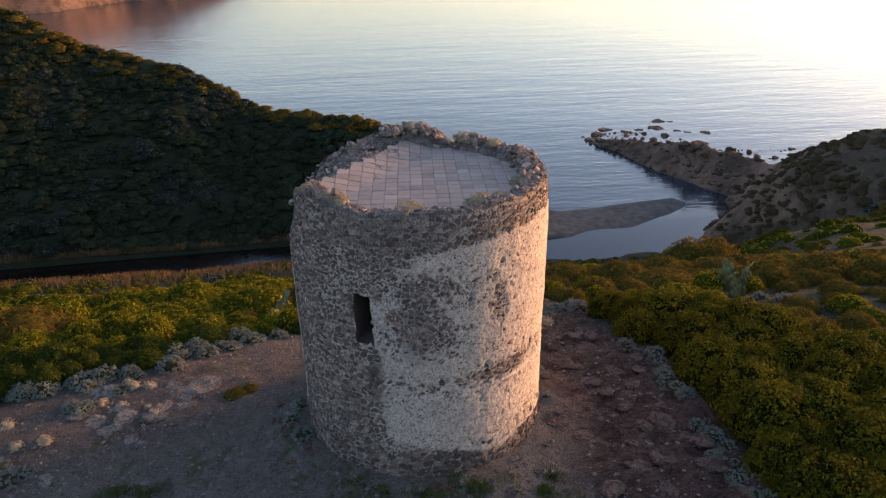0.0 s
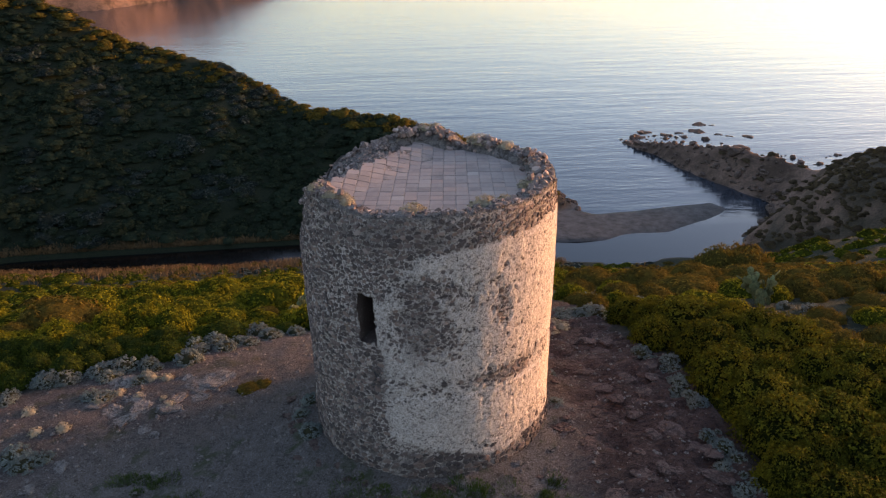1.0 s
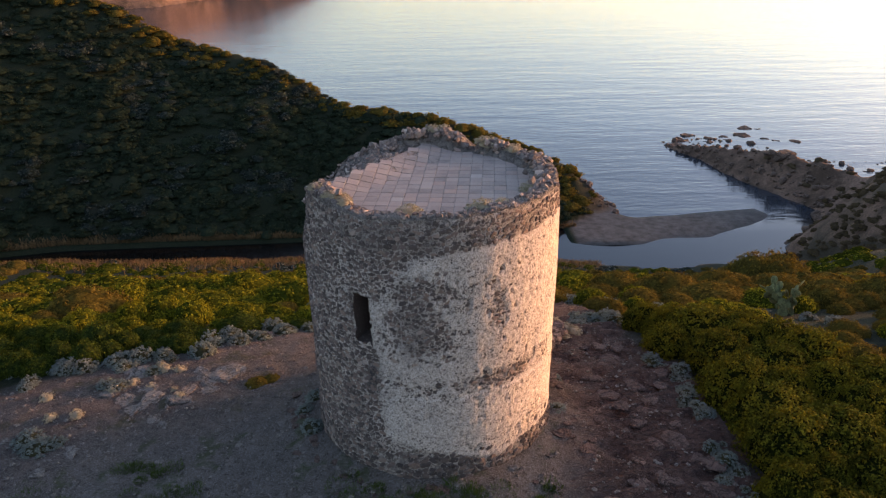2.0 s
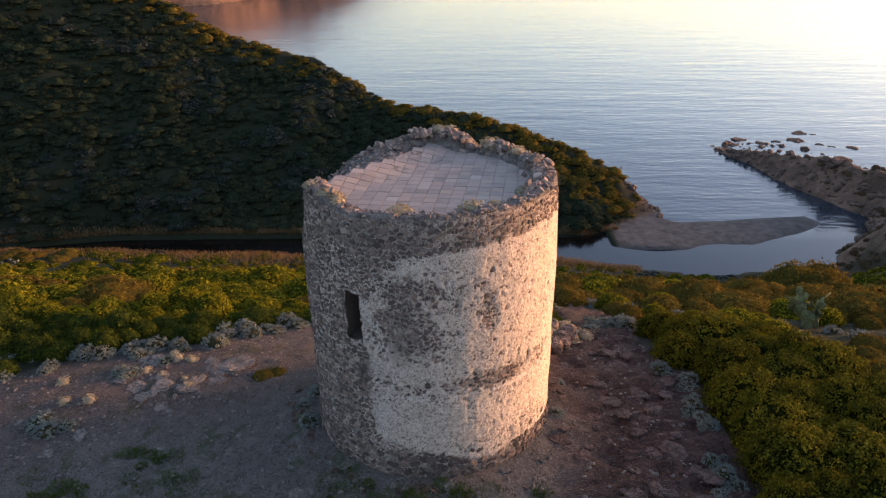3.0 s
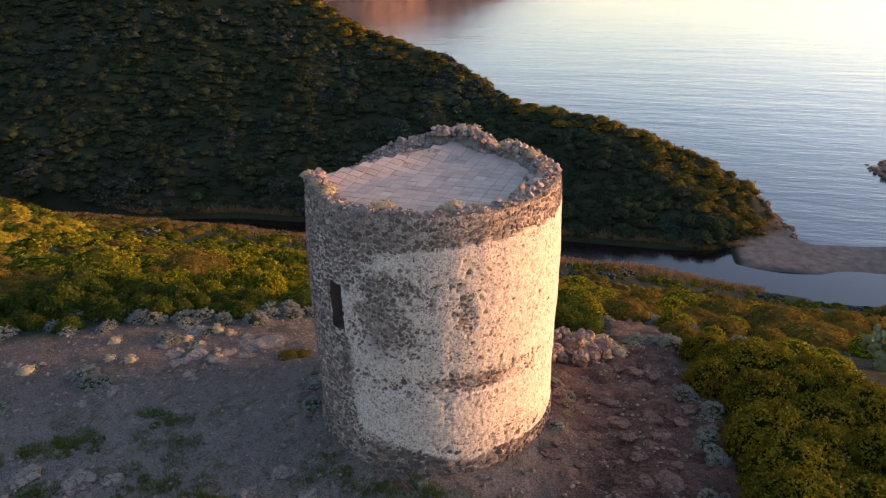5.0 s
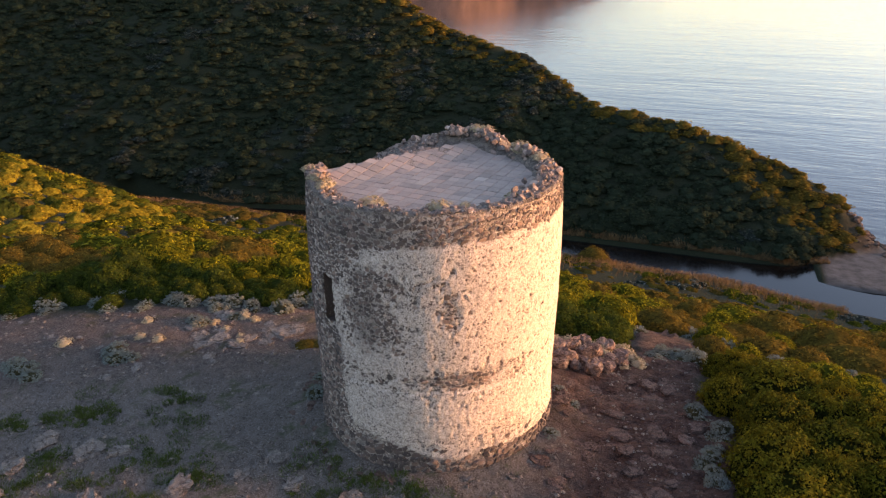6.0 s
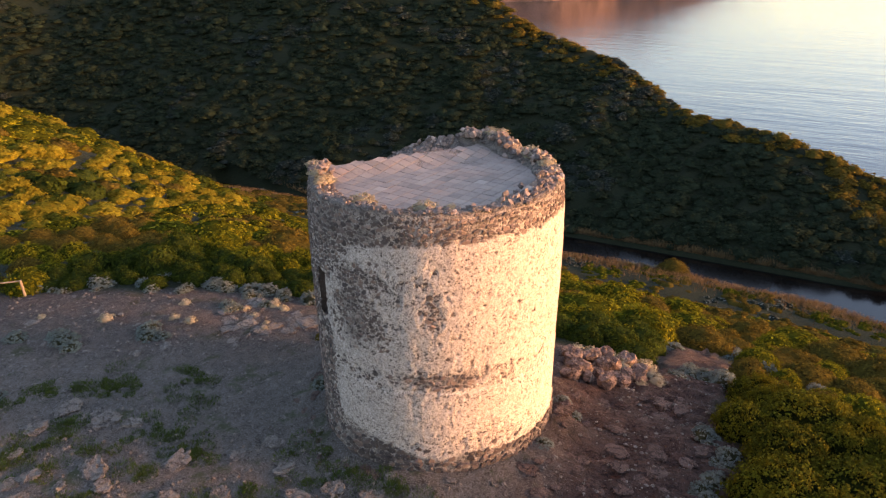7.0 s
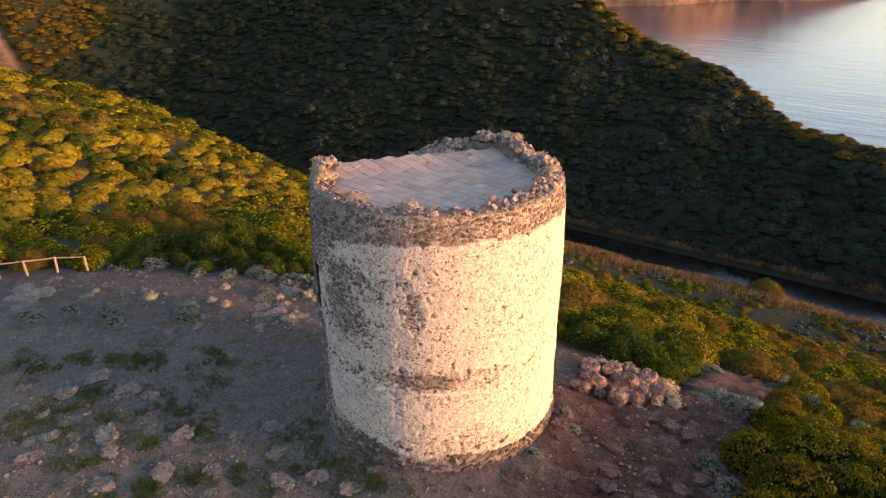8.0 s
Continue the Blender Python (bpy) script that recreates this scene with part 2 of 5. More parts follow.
def skin_material(name, dark, light, scale):
    """Dense small foliage seen from far off: leaf clusters, with the shade in their gaps painted dark."""
    k = Nodes(name, 0.95, 0.0)
    a, b = k.noise(scale, 6, 0.75), k.noise(scale * 0.3, 3)
    col = k.mix(k.ramp(a, (0.36, 0.0), (0.62, 1.0)), dark, light)
    col = k.mix(k.ramp(b, (0.4, 0.0), (0.65, 0.5)), col, light)
    own = k.ramp(k.island(), (0.0, 0.70), (0.5, 1.0), (1.0, 1.30))
    return k.done(k.mix(1.0, col, own, "MULTIPLY"), a, 1.0, 0.5 / scale)


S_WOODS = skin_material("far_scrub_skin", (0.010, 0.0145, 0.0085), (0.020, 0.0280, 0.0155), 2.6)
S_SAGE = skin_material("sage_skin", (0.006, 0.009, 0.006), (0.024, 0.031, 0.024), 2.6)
S_OLIVE = skin_material("heath_and_sunlit_skin", (0.014, 0.011, 0.004), (0.080, 0.058, 0.012), 5.0)
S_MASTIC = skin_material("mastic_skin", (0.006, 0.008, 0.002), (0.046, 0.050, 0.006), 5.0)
# Nearly black, so that the gaps between the leaves look shaded.
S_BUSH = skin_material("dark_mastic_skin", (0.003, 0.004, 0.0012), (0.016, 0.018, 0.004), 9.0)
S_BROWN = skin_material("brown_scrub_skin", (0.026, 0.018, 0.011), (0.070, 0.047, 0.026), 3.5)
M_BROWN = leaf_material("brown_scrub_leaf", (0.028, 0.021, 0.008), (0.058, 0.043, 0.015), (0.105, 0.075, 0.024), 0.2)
S_SUNLIT_HILL = skin_material("sunlit_hill_skin", (0.030, 0.026, 0.004), (0.15, 0.122, 0.013), 4.5)
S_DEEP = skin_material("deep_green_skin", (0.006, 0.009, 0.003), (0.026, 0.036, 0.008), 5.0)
M_REED = leaf_material("reed_blade", (0.07, 0.046, 0.024), (0.14, 0.093, 0.047), (0.25, 0.17, 0.085))
M_TOP = rock_material("crumbled_mortar", (0.075, 0.060, 0.050), (0.155, 0.128, 0.107), (0.28, 0.235, 0.195))
M_JOINT = rock_material("joint_mortar", (0.17, 0.135, 0.113), (0.28, 0.228, 0.192), (0.40, 0.33, 0.28))
M_PAD = rock_material("cactus_pad", (0.07, 0.09, 0.035), (0.16, 0.17, 0.07), (0.26, 0.25, 0.12))
kt = Nodes("twigs", 0.9, 0.1)
M_TWIG = kt.done(kt.ramp(kt.noise(6, 4), (0.3, (0.018, 0.018, 0.008)), (0.7, (0.05, 0.045, 0.02))))


# ---- mesh helpers ----
def mesh(name, verts, faces, mat, smooth=False, **attrs):
    """A mesh from arrays; attrs are colour attributes, a row of three for every vertex."""
    me = bpy.data.meshes.new(name)
    verts = np.asarray(verts, dtype=np.float32).reshape(-1, 3)
    if isinstance(faces, np.ndarray):
        k = faces.shape[1]
        me.vertices.add(len(verts))
        me.vertices.foreach_set("co", verts.ravel())
        me.loops.add(faces.size)
        me.loops.foreach_set("vertex_index", faces.astype(np.int32).ravel())
        me.polygons.add(len(faces))
        me.polygons.foreach_set("loop_start", np.arange(0, faces.size, k, dtype=np.int32))
        me.update(calc_edges=True)
    else:
        me.from_pydata(verts.tolist(), [], faces)
        me.update()
    me.polygons.foreach_set("use_smooth", np.full(len(me.polygons), smooth))
    for key, rows in attrs.items():
        a = me.color_attributes.new(key, "FLOAT_COLOR", "POINT")
        a.data.foreach_set("color", np.c_[rows, np.ones(len(rows))].astype(np.float32).ravel())
    me.materials.append(mat)
    me.validate()
    return me


def part(name, me, parent, label="", m=None):
    ob = new(name, me)
    ob.parent = parent
    if m is not None:
        ob.matrix_basis = m
    return tagged(ob, label)


def grid_faces(nu, nv, wrap=False):
    """Quads of a grid of nu rows and nv columns."""
    i, j = np.meshgrid(np.arange(nu - 1), np.arange(nv if wrap else nv - 1), indexing="ij")
    j2 = (j + 1) % nv
    return np.stack([i * nv + j, i * nv + j2, (i + 1) * nv + j2, (i + 1) * nv + j], -1).reshape(-1, 4)


TABLE = np.random.default_rng(3).random((256, 256))


def vnoise(x, y, octaves=4, seed=0):
    """Value noise between -1 and 1."""
    x, y = np.asarray(x, float) + 37.3 * seed, np.asarray(y, float) + 91.7 * seed
    total, amp, norm = 0.0, 1.0, 0.0
    for _ in range(octaves):
        xi, yi = np.floor(x).astype(int), np.floor(y).astype(int)
        fx, fy = x - xi, y - yi
        fx, fy = fx * fx * (3 - 2 * fx), fy * fy * (3 - 2 * fy)
        a, b = TABLE[xi % 256, yi % 256], TABLE[(xi + 1) % 256, yi % 256]
        c, d = TABLE[xi % 256, (yi + 1) % 256], TABLE[(xi + 1) % 256, (yi + 1) % 256]
        total = total + amp * ((a * (1 - fx) + b * fx) * (1 - fy) + (c * (1 - fx) + d * fx) * fy)
        norm += amp
        x, y, amp = x * 2.03 + 11.1, y * 2.03 + 5.7, amp * 0.5
    return total / norm * 2 - 1


def smooth(v, lo, hi):
    u = np.clip((np.asarray(v, float) - lo) / (hi - lo), 0, 1)
    return u * u * (3 - 2 * u)


def inside(x, y, poly):
    x, y = np.asarray(x, float), np.asarray(y, float)
    hit = np.zeros(x.shape, bool)
    for (x0, y0), (x1, y1) in zip(poly, poly[1:] + poly[:1]):
        hit ^= ((y0 > y) != (y1 > y)) & (x < (x1 - x0) * (y - y0) / (y1 - y0 + 1e-12) + x0)
    return hit


# ---- the lie of the land ----
BARE = [(-45, 8), (-25, 16.3), (-22.2, 18.4), (-20.1, 20.2), (-17.5, 21.7), (-14.9, 22.9), (-12.5, 24.0), (-10.6, 25.0), (-8.7, 25.7), (-7.4, 26.5), (-4.6, 28.2), (-2, 29), (1, 29.2), (4, 29.0), (6.4, 29.2),
        (8.6, 28.4), (8.3, 31), (8.2, 34.6), (9.6, 37.4), (10.9, 34), (11.2, 30.6), (11.2, 27.8), (11.1, 26.4), (11.4, 24.4), (12.3, 23.0), (12.5, 21.1), (12.3, 18.4), (12.0, 16.2), (12.2, 11), (13, 4), (13, -40), (-45, -40)]


def near_bank(x):
    return np.interp(x, [-200, -160, -115, -100, -75, -58, -44, 5, 20, 40, 54], [120, 128, 141, 146.5, 145.4, 143.6, 142.2, 141.6, 140.4, 139.3, 137.5])


def land(x, y):
    """Height of the ground."""
    x, y = np.asarray(x, float), np.asarray(y, float)
    # the tower's hill, falling to the river
    knee = np.interp(x, [-10, 10], [27.2, 25.6])
    base = 0.02 - 0.006 * np.clip(x, -12, 12) - 0.42 * 2.5 * np.logaddexp(0, (y - knee) / 2.5) + 0.18 * vnoise(x / 9, y / 9, 3) * smooth(np.hypot(x - TX, y - TY), 4, 12)
    base = base + 7.0 * np.exp(-((x + 95) ** 2 + (y - 60) ** 2) / (2 * 25 ** 2)) - 3 * np.exp(-((x + 42) ** 2 + (y - 30) ** 2) / (2 * 14 ** 2))
    base = base - 7.0 * np.exp(-((y - 103) / 25) ** 2) - 2.5 * smooth(x, 15, 45) * smooth(y, 48, 72)
    base = base + 6.5 * smooth(x, 33, 62) * smooth(y, 46, 78) * smooth(128 - y, 0, 35)
    base = base + 1.3 * vnoise(x / 24, y / 24, 4, 2) * smooth(np.hypot(x - TX, y - TY), 25, 60)
    base = base + 0.5 * np.exp(-(np.maximum(np.hypot(x - TX, y - TY) - 3.8, 0) / 1.5) ** 2)
    # the headland past the inlet
    side = -25 - 0.5 * np.maximum(y - 134, 0) - 0.5 * np.maximum(113 - x, 0) + np.clip(0.22 * (134 - y), 0, 14)
    side = side + 1.8 * vnoise(x / 14, y / 14, 4, 5) + 1.2 * np.abs(vnoise(x / 4.5, y / 4.5, 3, 13))
    base = np.maximum(base, base + (side - base) * smooth(x, 74, 98))
    spine = np.full(x.shape, -99.0)
    for (x0, y0, z0), (x1, y1, z1) in (((118, 158, -41), (106, 190, -41.5)), ((106, 190, -41.5), (97, 214, -46.5)), ((97, 214, -46.5), (86, 232, -50))):
        u = np.clip(((x - x0) * (x1 - x0) + (y - y0) * (y1 - y0)) / ((x1 - x0) ** 2 + (y1 - y0) ** 2), 0, 1)
        spine = np.maximum(spine, z0 + (z1 - z0) * u - 0.62 * np.hypot(x - x0 - (x1 - x0) * u, y - y0 - (y1 - y0) * u))
    base = np.maximum(base, spine + 1.3 * vnoise(x / 6, y / 6, 4, 14) + 0.8 * np.abs(vnoise(x / 2.5, y / 2.5, 2, 15)))
    bank = near_bank(x)
    base = np.where((x < 70) & (y < bank + 0.5), np.maximum(base, SEA + 0.25 + 0.25 * (bank - y)), base)
    edge = np.interp(y, [120, 137, 139, 150, 157, 168, 176, 185, 196, 216, 224, 236], [20, 62, 73, 90, 97, 104, 102, 98, 94, 91, 87, 85]) + 1.3 * vnoise(x / 5, y / 5, 3, 8)
    base = np.where((y > 128) & (x > 50), np.minimum(base, SEA - 0.3 + (0.75 + 0.2 * vnoise(x / 6, y / 6, 3, 4)) * (x - edge) + 30 * smooth(137 - y, 0, 12)), base)
    out = np.interp(x, [85, 94, 113, 118, 126, 135, 152, 200, 420, 3000], [235, 241, 239, 228, 216, 208, 212, 205, 150, -900])
    base = np.where(x > 84, np.minimum(base, SEA - 0.3 + 0.8 * (out + 2.5 * vnoise(x / 6, y / 6, 3, 6) - y)), base)
    base = np.where((x <= 84) & (y > bank - 0.8 + 1.0 * vnoise(x / 8, 0, 2)), np.minimum(base, SEA - 0.4 - 0.4 * (y - bank - 0.5)), base)
    # the hill on the other bank, with its spur running out to the bar
    ry = np.interp(x, [-400, -200, -130, -85, -72, -54, -28, -18, 13, 35, 43, 50, 54], [215, 240, 232, 224, 222, 219, 211, 201, 192, 187, 183, 180, 180])
    rz = np.interp(x, [-400, -200, -130, -85, -72, -54, -41, -28, -18, 1, 14, 22, 35, 43, 50, 54], [45, 32, 14, -4, -12, -15.5, -19, -26.5, -28.5, -30, -32, -35, -39, -43, -50, -53])
    fy = np.interp(x, [-300, -160, -115, -102, -83, -60, 0, 21, 31, 40, 54], [118, 136, 147, 150, 154.5, 155.5, 157, 157, 158, 164, 174])
    u = (ry - y) / (ry - fy)
    hill = rz - (rz - SEA - 0.5) * np.clip(u, 0, 1) + (2.6 * vnoise(x / 16, y / 16, 4, 3) + 1.2 * vnoise(x / 5, y / 5, 3, 9)) * smooth(u, -0.2, 0.3) * smooth(1 - u, 0.0, 0.15)
    hill = np.where(u < 0, rz - 0.85 * (y - ry) + 1.5 * vnoise(x / 9, y / 9, 3, 7) * smooth(y - ry, 0, 6), hill)
    hill = np.where(u > 1, SEA + 0.5 - 0.9 * (y - fy) * -1, hill)
    hill = np.where(x > 54, SEA - 2, hill)
    hill = hill + 62 * np.exp(-((x + 305) ** 2 + (y - 115) ** 2) / (2 * 42 ** 2))
    # the sand bar across the river's mouth
    lo = np.interp(x, [36, 47, 52, 59, 70, 80, 88, 91], [152, 147, 149, 152.5, 153, 158, 162.5, 166])
    hi = np.interp(x, [36, 50, 56, 70, 80, 89, 91], [176, 172, 166.5, 168, 170, 171, 167])
    wob = 0.6 * vnoise(x / 4, y / 4, 3, 11)
    bar = np.where((x > 36) & (x < 91), SEA + np.clip(0.16 * np.minimum(y - lo + wob, hi - y + wob), -1.5, 0.45), SEA - 2)
    # the far coast across the bay
    cy = np.interp(x, [-900, -500, -278, -245, -200, -120, 0, 300], [300, 640, 805, 905, 945, 1000, 1150, 3000])
    coast = SEA - 1 + np.minimum(np.clip(0.9 * (y - cy + 14 * vnoise(x / 30, y / 30, 4, 12)), -3, 70), np.interp(x, [-230, -100], [75, -3]))
    z = np.where(y < 149, np.where(x < -140, np.maximum(base, hill), base), np.maximum(np.maximum(hill, bar), np.where(x > 60, base, SEA - 3)))
    z = np.maximum(z, np.where((y > 300), coast, -99))
    z = np.maximum(z, SEA - 3)
    # small relief of the open ground, with ribs of rock along the path
    near = smooth(60 - np.hypot(x - TX, y - TY), 0, 20)
    if near.max() > 0:
        z = z + near * (0.05 * vnoise(x / 1.1, y / 1.1, 4, 20) + 0.03 * vnoise(x * 2.3, y * 2.3, 3, 21))
        open_ground = near * inside(x, y, BARE)
        ribs = np.abs(vnoise(x / 1.4 + 0.4 * y, y / 0.7 - 0.3 * x, 3, 23))
        z = z + open_ground * (0.10 * np.abs(vnoise(x * 1.5, y * 1.9, 3, 24)) - 0.03)
        z = z + open_ground * 0.26 * smooth(0.35 - ribs, -0.2, 0.35) * smooth(x + 0.25 * (y - 20), 4.5, 7.5)
    return z


def height(x, y):
    return float(land(np.array([x]), np.array([y]))[0])


def spaced(stops):
    """Rising coordinates: stops of (from, step), the last one the end."""
    out = []
    for (a, step), (b, _) in zip(stops, stops[1:]):
        n = max(1, round((b - a) / step))
        out += [a + (b - a) * i / n for i in range(n)]
    return np.array(out + [stops[-1][0]])


def build_ground():
    gx = spaced([(-3000, 250), (-1000, 60), (-400, 10), (-230, 3.5), (-60, 1.5), (-26, 0.4), (-14, 0.24), (13, 0.6), (22, 1.0), (45, 1.7), (160, 6), (400, 80), (1200, 300), (3000, 0)])
    gy = spaced([(-2500, 250), (-300, 30), (-40, 2.5), (5, 0.5), (10, 0.24), (30, 0.5), (36, 1.0), (60, 1.9), (245, 6), (330, 30), (700, 16), (1000, 60), (1400, 400), (3000, 0)])
    X, Y = np.meshgrid(gx, gy, indexing="ij")
    Z = land(X, Y)
    d = vnoise(X / 2.5, Y / 2.5, 3, 22) * 1.2
    bare = sum(inside(X + a + d, Y + b + d, BARE) for a, b in ((0, 0), (0.6, 0), (-0.6, 0), (0, 0.6), (0, -0.6))) / 5.0
    red = bare * smooth(X + 0.25 * (Y - 20) + 1.5 * d, 4.5, 8.5) + bare * 0.45 * smooth(Y - 0.35 * X + d, 19, 25)
    sand = ((X > 38) & (X < 93) & (Y > 145) & (Y < 176) & (Z < SEA + 0.55)).astype(float)
    gxz, gyz = np.gradient(Z, gx, axis=0), np.gradient(Z, gy, axis=1)
    steep = np.hypot(gxz, gyz)
    rocky = smooth(steep, 0.85, 1.3) * smooth(np.hypot(X, Y), 60, 90)
    rocky = rocky * ((X > 56) | (Y < 118) | (Y > 300))
    rocky = np.maximum(rocky, ((X > 80) & (Y > 165) | (X > 84) & (Y > 140) & (Z < SEA + 7)).astype(float) * (Z > SEA - 1))
    rocky = np.maximum(rocky, 0.5 * smooth(X, 42, 49) * ((Y > 165) & (Y < 200) & (X < 60)))
    rocky = np.maximum(rocky, 0.75 * 0.45 * smooth(X, 72, 82) * smooth(Y, 85, 105) * (Z > SEA - 1))
    rocky = np.maximum(rocky, (Y > 420) * 0.8)
    zero = np.zeros(X.size)
    me = mesh("ground", np.c_[X.ravel(), Y.ravel(), Z.ravel()], grid_faces(len(gx), len(gy)), M_EARTH, True,
              cover=np.c_[bare.ravel(), np.clip(red, 0, 1).ravel(), sand.ravel()], rocky=np.c_[rocky.ravel(), zero, zero])
    tagged(new("ground", me), "bare trodden earth on a hilltop falling to a river, bar and sea", "ground", kind="structure")


def build_water():
    gx = spaced([(-3000, 300), (-300, 20), (-120, 6), (130, 20), (300, 300), (3000, 0)])
    gy = spaced([(120, 10), (130, 3), (180, 8), (260, 40), (1000, 400), (4500, 0)])
    X, Y = np.meshgrid(gx, gy, indexing="ij")
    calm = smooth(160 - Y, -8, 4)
    zero = np.zeros(X.size)
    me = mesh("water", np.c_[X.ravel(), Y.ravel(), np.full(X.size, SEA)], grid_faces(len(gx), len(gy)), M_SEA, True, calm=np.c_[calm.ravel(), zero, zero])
    tagged(new("water", me), "calm blue sea and dark river water with fine ripples", "water", kind="structure")


build_ground()
build_water()


# ---- the tower ----
def plaster_at(phi, z):
    """How much plaster is left at an angle (degrees) and height: 1 whole, 0 gone."""
    p, z = np.asarray(phi, float), np.asarray(z, float)
    n1, n2, n3 = vnoise(p / 9, z * 1.3, 4, 31), vnoise(p / 2.4, z * 5.5, 3, 32), vnoise(p / 1.3, z * 10.5, 2, 33)
    left = np.interp(z, [1.5, 2.3, 3.3, 4.5, 5.2, 6.05, 6.5, 7.0, 7.4, 7.9], [-110, -112, -112.5, -110.5, -115, -116.5, -112, -107, -102, -95])
    keep = smooth(p - left + 2.4 * n1 + 1.8 * n2 + 2.2 * n3, -1.0, 1.0)
    keep = keep * smooth(np.interp(p, [-100, -73, -58], [7.82, 8.0, 8.08]) + 0.09 * n1 + 0.08 * n2 - z, -0.03, 0.08)
    low = np.interp(p, [-114, -97, -84, -70, -60, -50, -36, 10], [1.75, 1.45, 1.26, 0.98, 0.86, 1.02, 0.98, 0.92])
    keep = keep * smooth(z - low + 0.10 * n1 + 0.09 * n2, -0.04, 0.06)
    worn = 0.62 * np.exp(-((p + 99) / 11) ** 2 - ((z - 6.0) / 1.3) ** 2) + 0.62 * np.exp(-((p + 89) / 6) ** 2 - ((z - 5.4) / 0.5) ** 2)
    worn = worn + 0.62 * np.exp(-((p + 60) / 11) ** 2 - ((z - 3.68) / 0.26) ** 2) + 0.36 * np.exp(-((p + 48) / 30) ** 2 - ((z - 3.75) / 0.36) ** 2)
    worn = worn + 0.5 * np.exp(-((p + 62) / 3) ** 2 - ((z - 5.9) / 0.8) ** 2) + 0.35 * np.exp(-((p + 98) / 13) ** 2 - ((z - 3.6) / 0.35) ** 2)
    worn = worn + 0.3 * np.exp(-((p + 86) / 16) ** 2 - ((z - 6.8) / 0.5) ** 2) + 0.45 * np.exp(-((p + 36) / 14) ** 2 - ((z - 1.5) / 0.45) ** 2)
    holes = smooth(worn * 1.0 + 0.02 + 0.36 * n2 + 0.44 * n3 + 0.16 * n1, 0.26, 0.38)
    return keep * (1 - 0.95 * holes)


def rim_height(phi):
    """Height of the broken wall top round the roof, by angle from 0 to 360."""
    p = np.asarray(phi, float) % 360
    h = np.interp(p, [0, 12, 25, 38, 48, 58, 63, 70, 80, 92, 102, 108, 120, 132, 140, 150, 160, 175, 186, 196, 205, 214, 226, 240, 262, 290, 320, 345, 360],
                  [8.94, 9.0, 8.92, 8.95, 9.0, 8.95, 8.68, 9.05, 9.22, 9.25, 9.15, 8.98, 8.82, 8.70, 8.52, 8.28, 8.10, 8.08, 8.25, 8.70, 9.05, 9.12, 9.02, 8.86, 8.90, 8.92, 8.92, 8.94, 8.94])
    return h + 0.07 * vnoise(p / 4.0, 0.5, 3, 41)


def wall_radius(phi, z):
    p = np.asarray(phi, float)
    r = 3.97 + 0.08 * np.exp(-((z - 6.0) / 3.0) ** 2) + 0.07 * smooth(1.3 - z, 0, 0.7)
    r = r - 0.10 * np.exp(-(((p % 360) - 190) / 35) ** 2)
    r = r - 0.42 * np.exp(-(((p % 360) - 168) / 26) ** 2) * smooth(z, 6.8, 8.3)
    return r + 0.035 * vnoise(p / 12, z * 0.6, 3, 42) - 0.05 * smooth(z, 8.2, 9.2)


EDGE = (-0.819, 0.574)               # the way out across the roof's broken straight side


def roof_rise(x, y):
    """Height of the roof floor, sweeping up towards its broken side."""
    return 8.62 + 0.22 * smooth(x * EDGE[0] + y * EDGE[1], 0.8, 2.1)


DOOR = (-123.2, -115.4, 5.0, 6.52)   # angles and heights of the opening


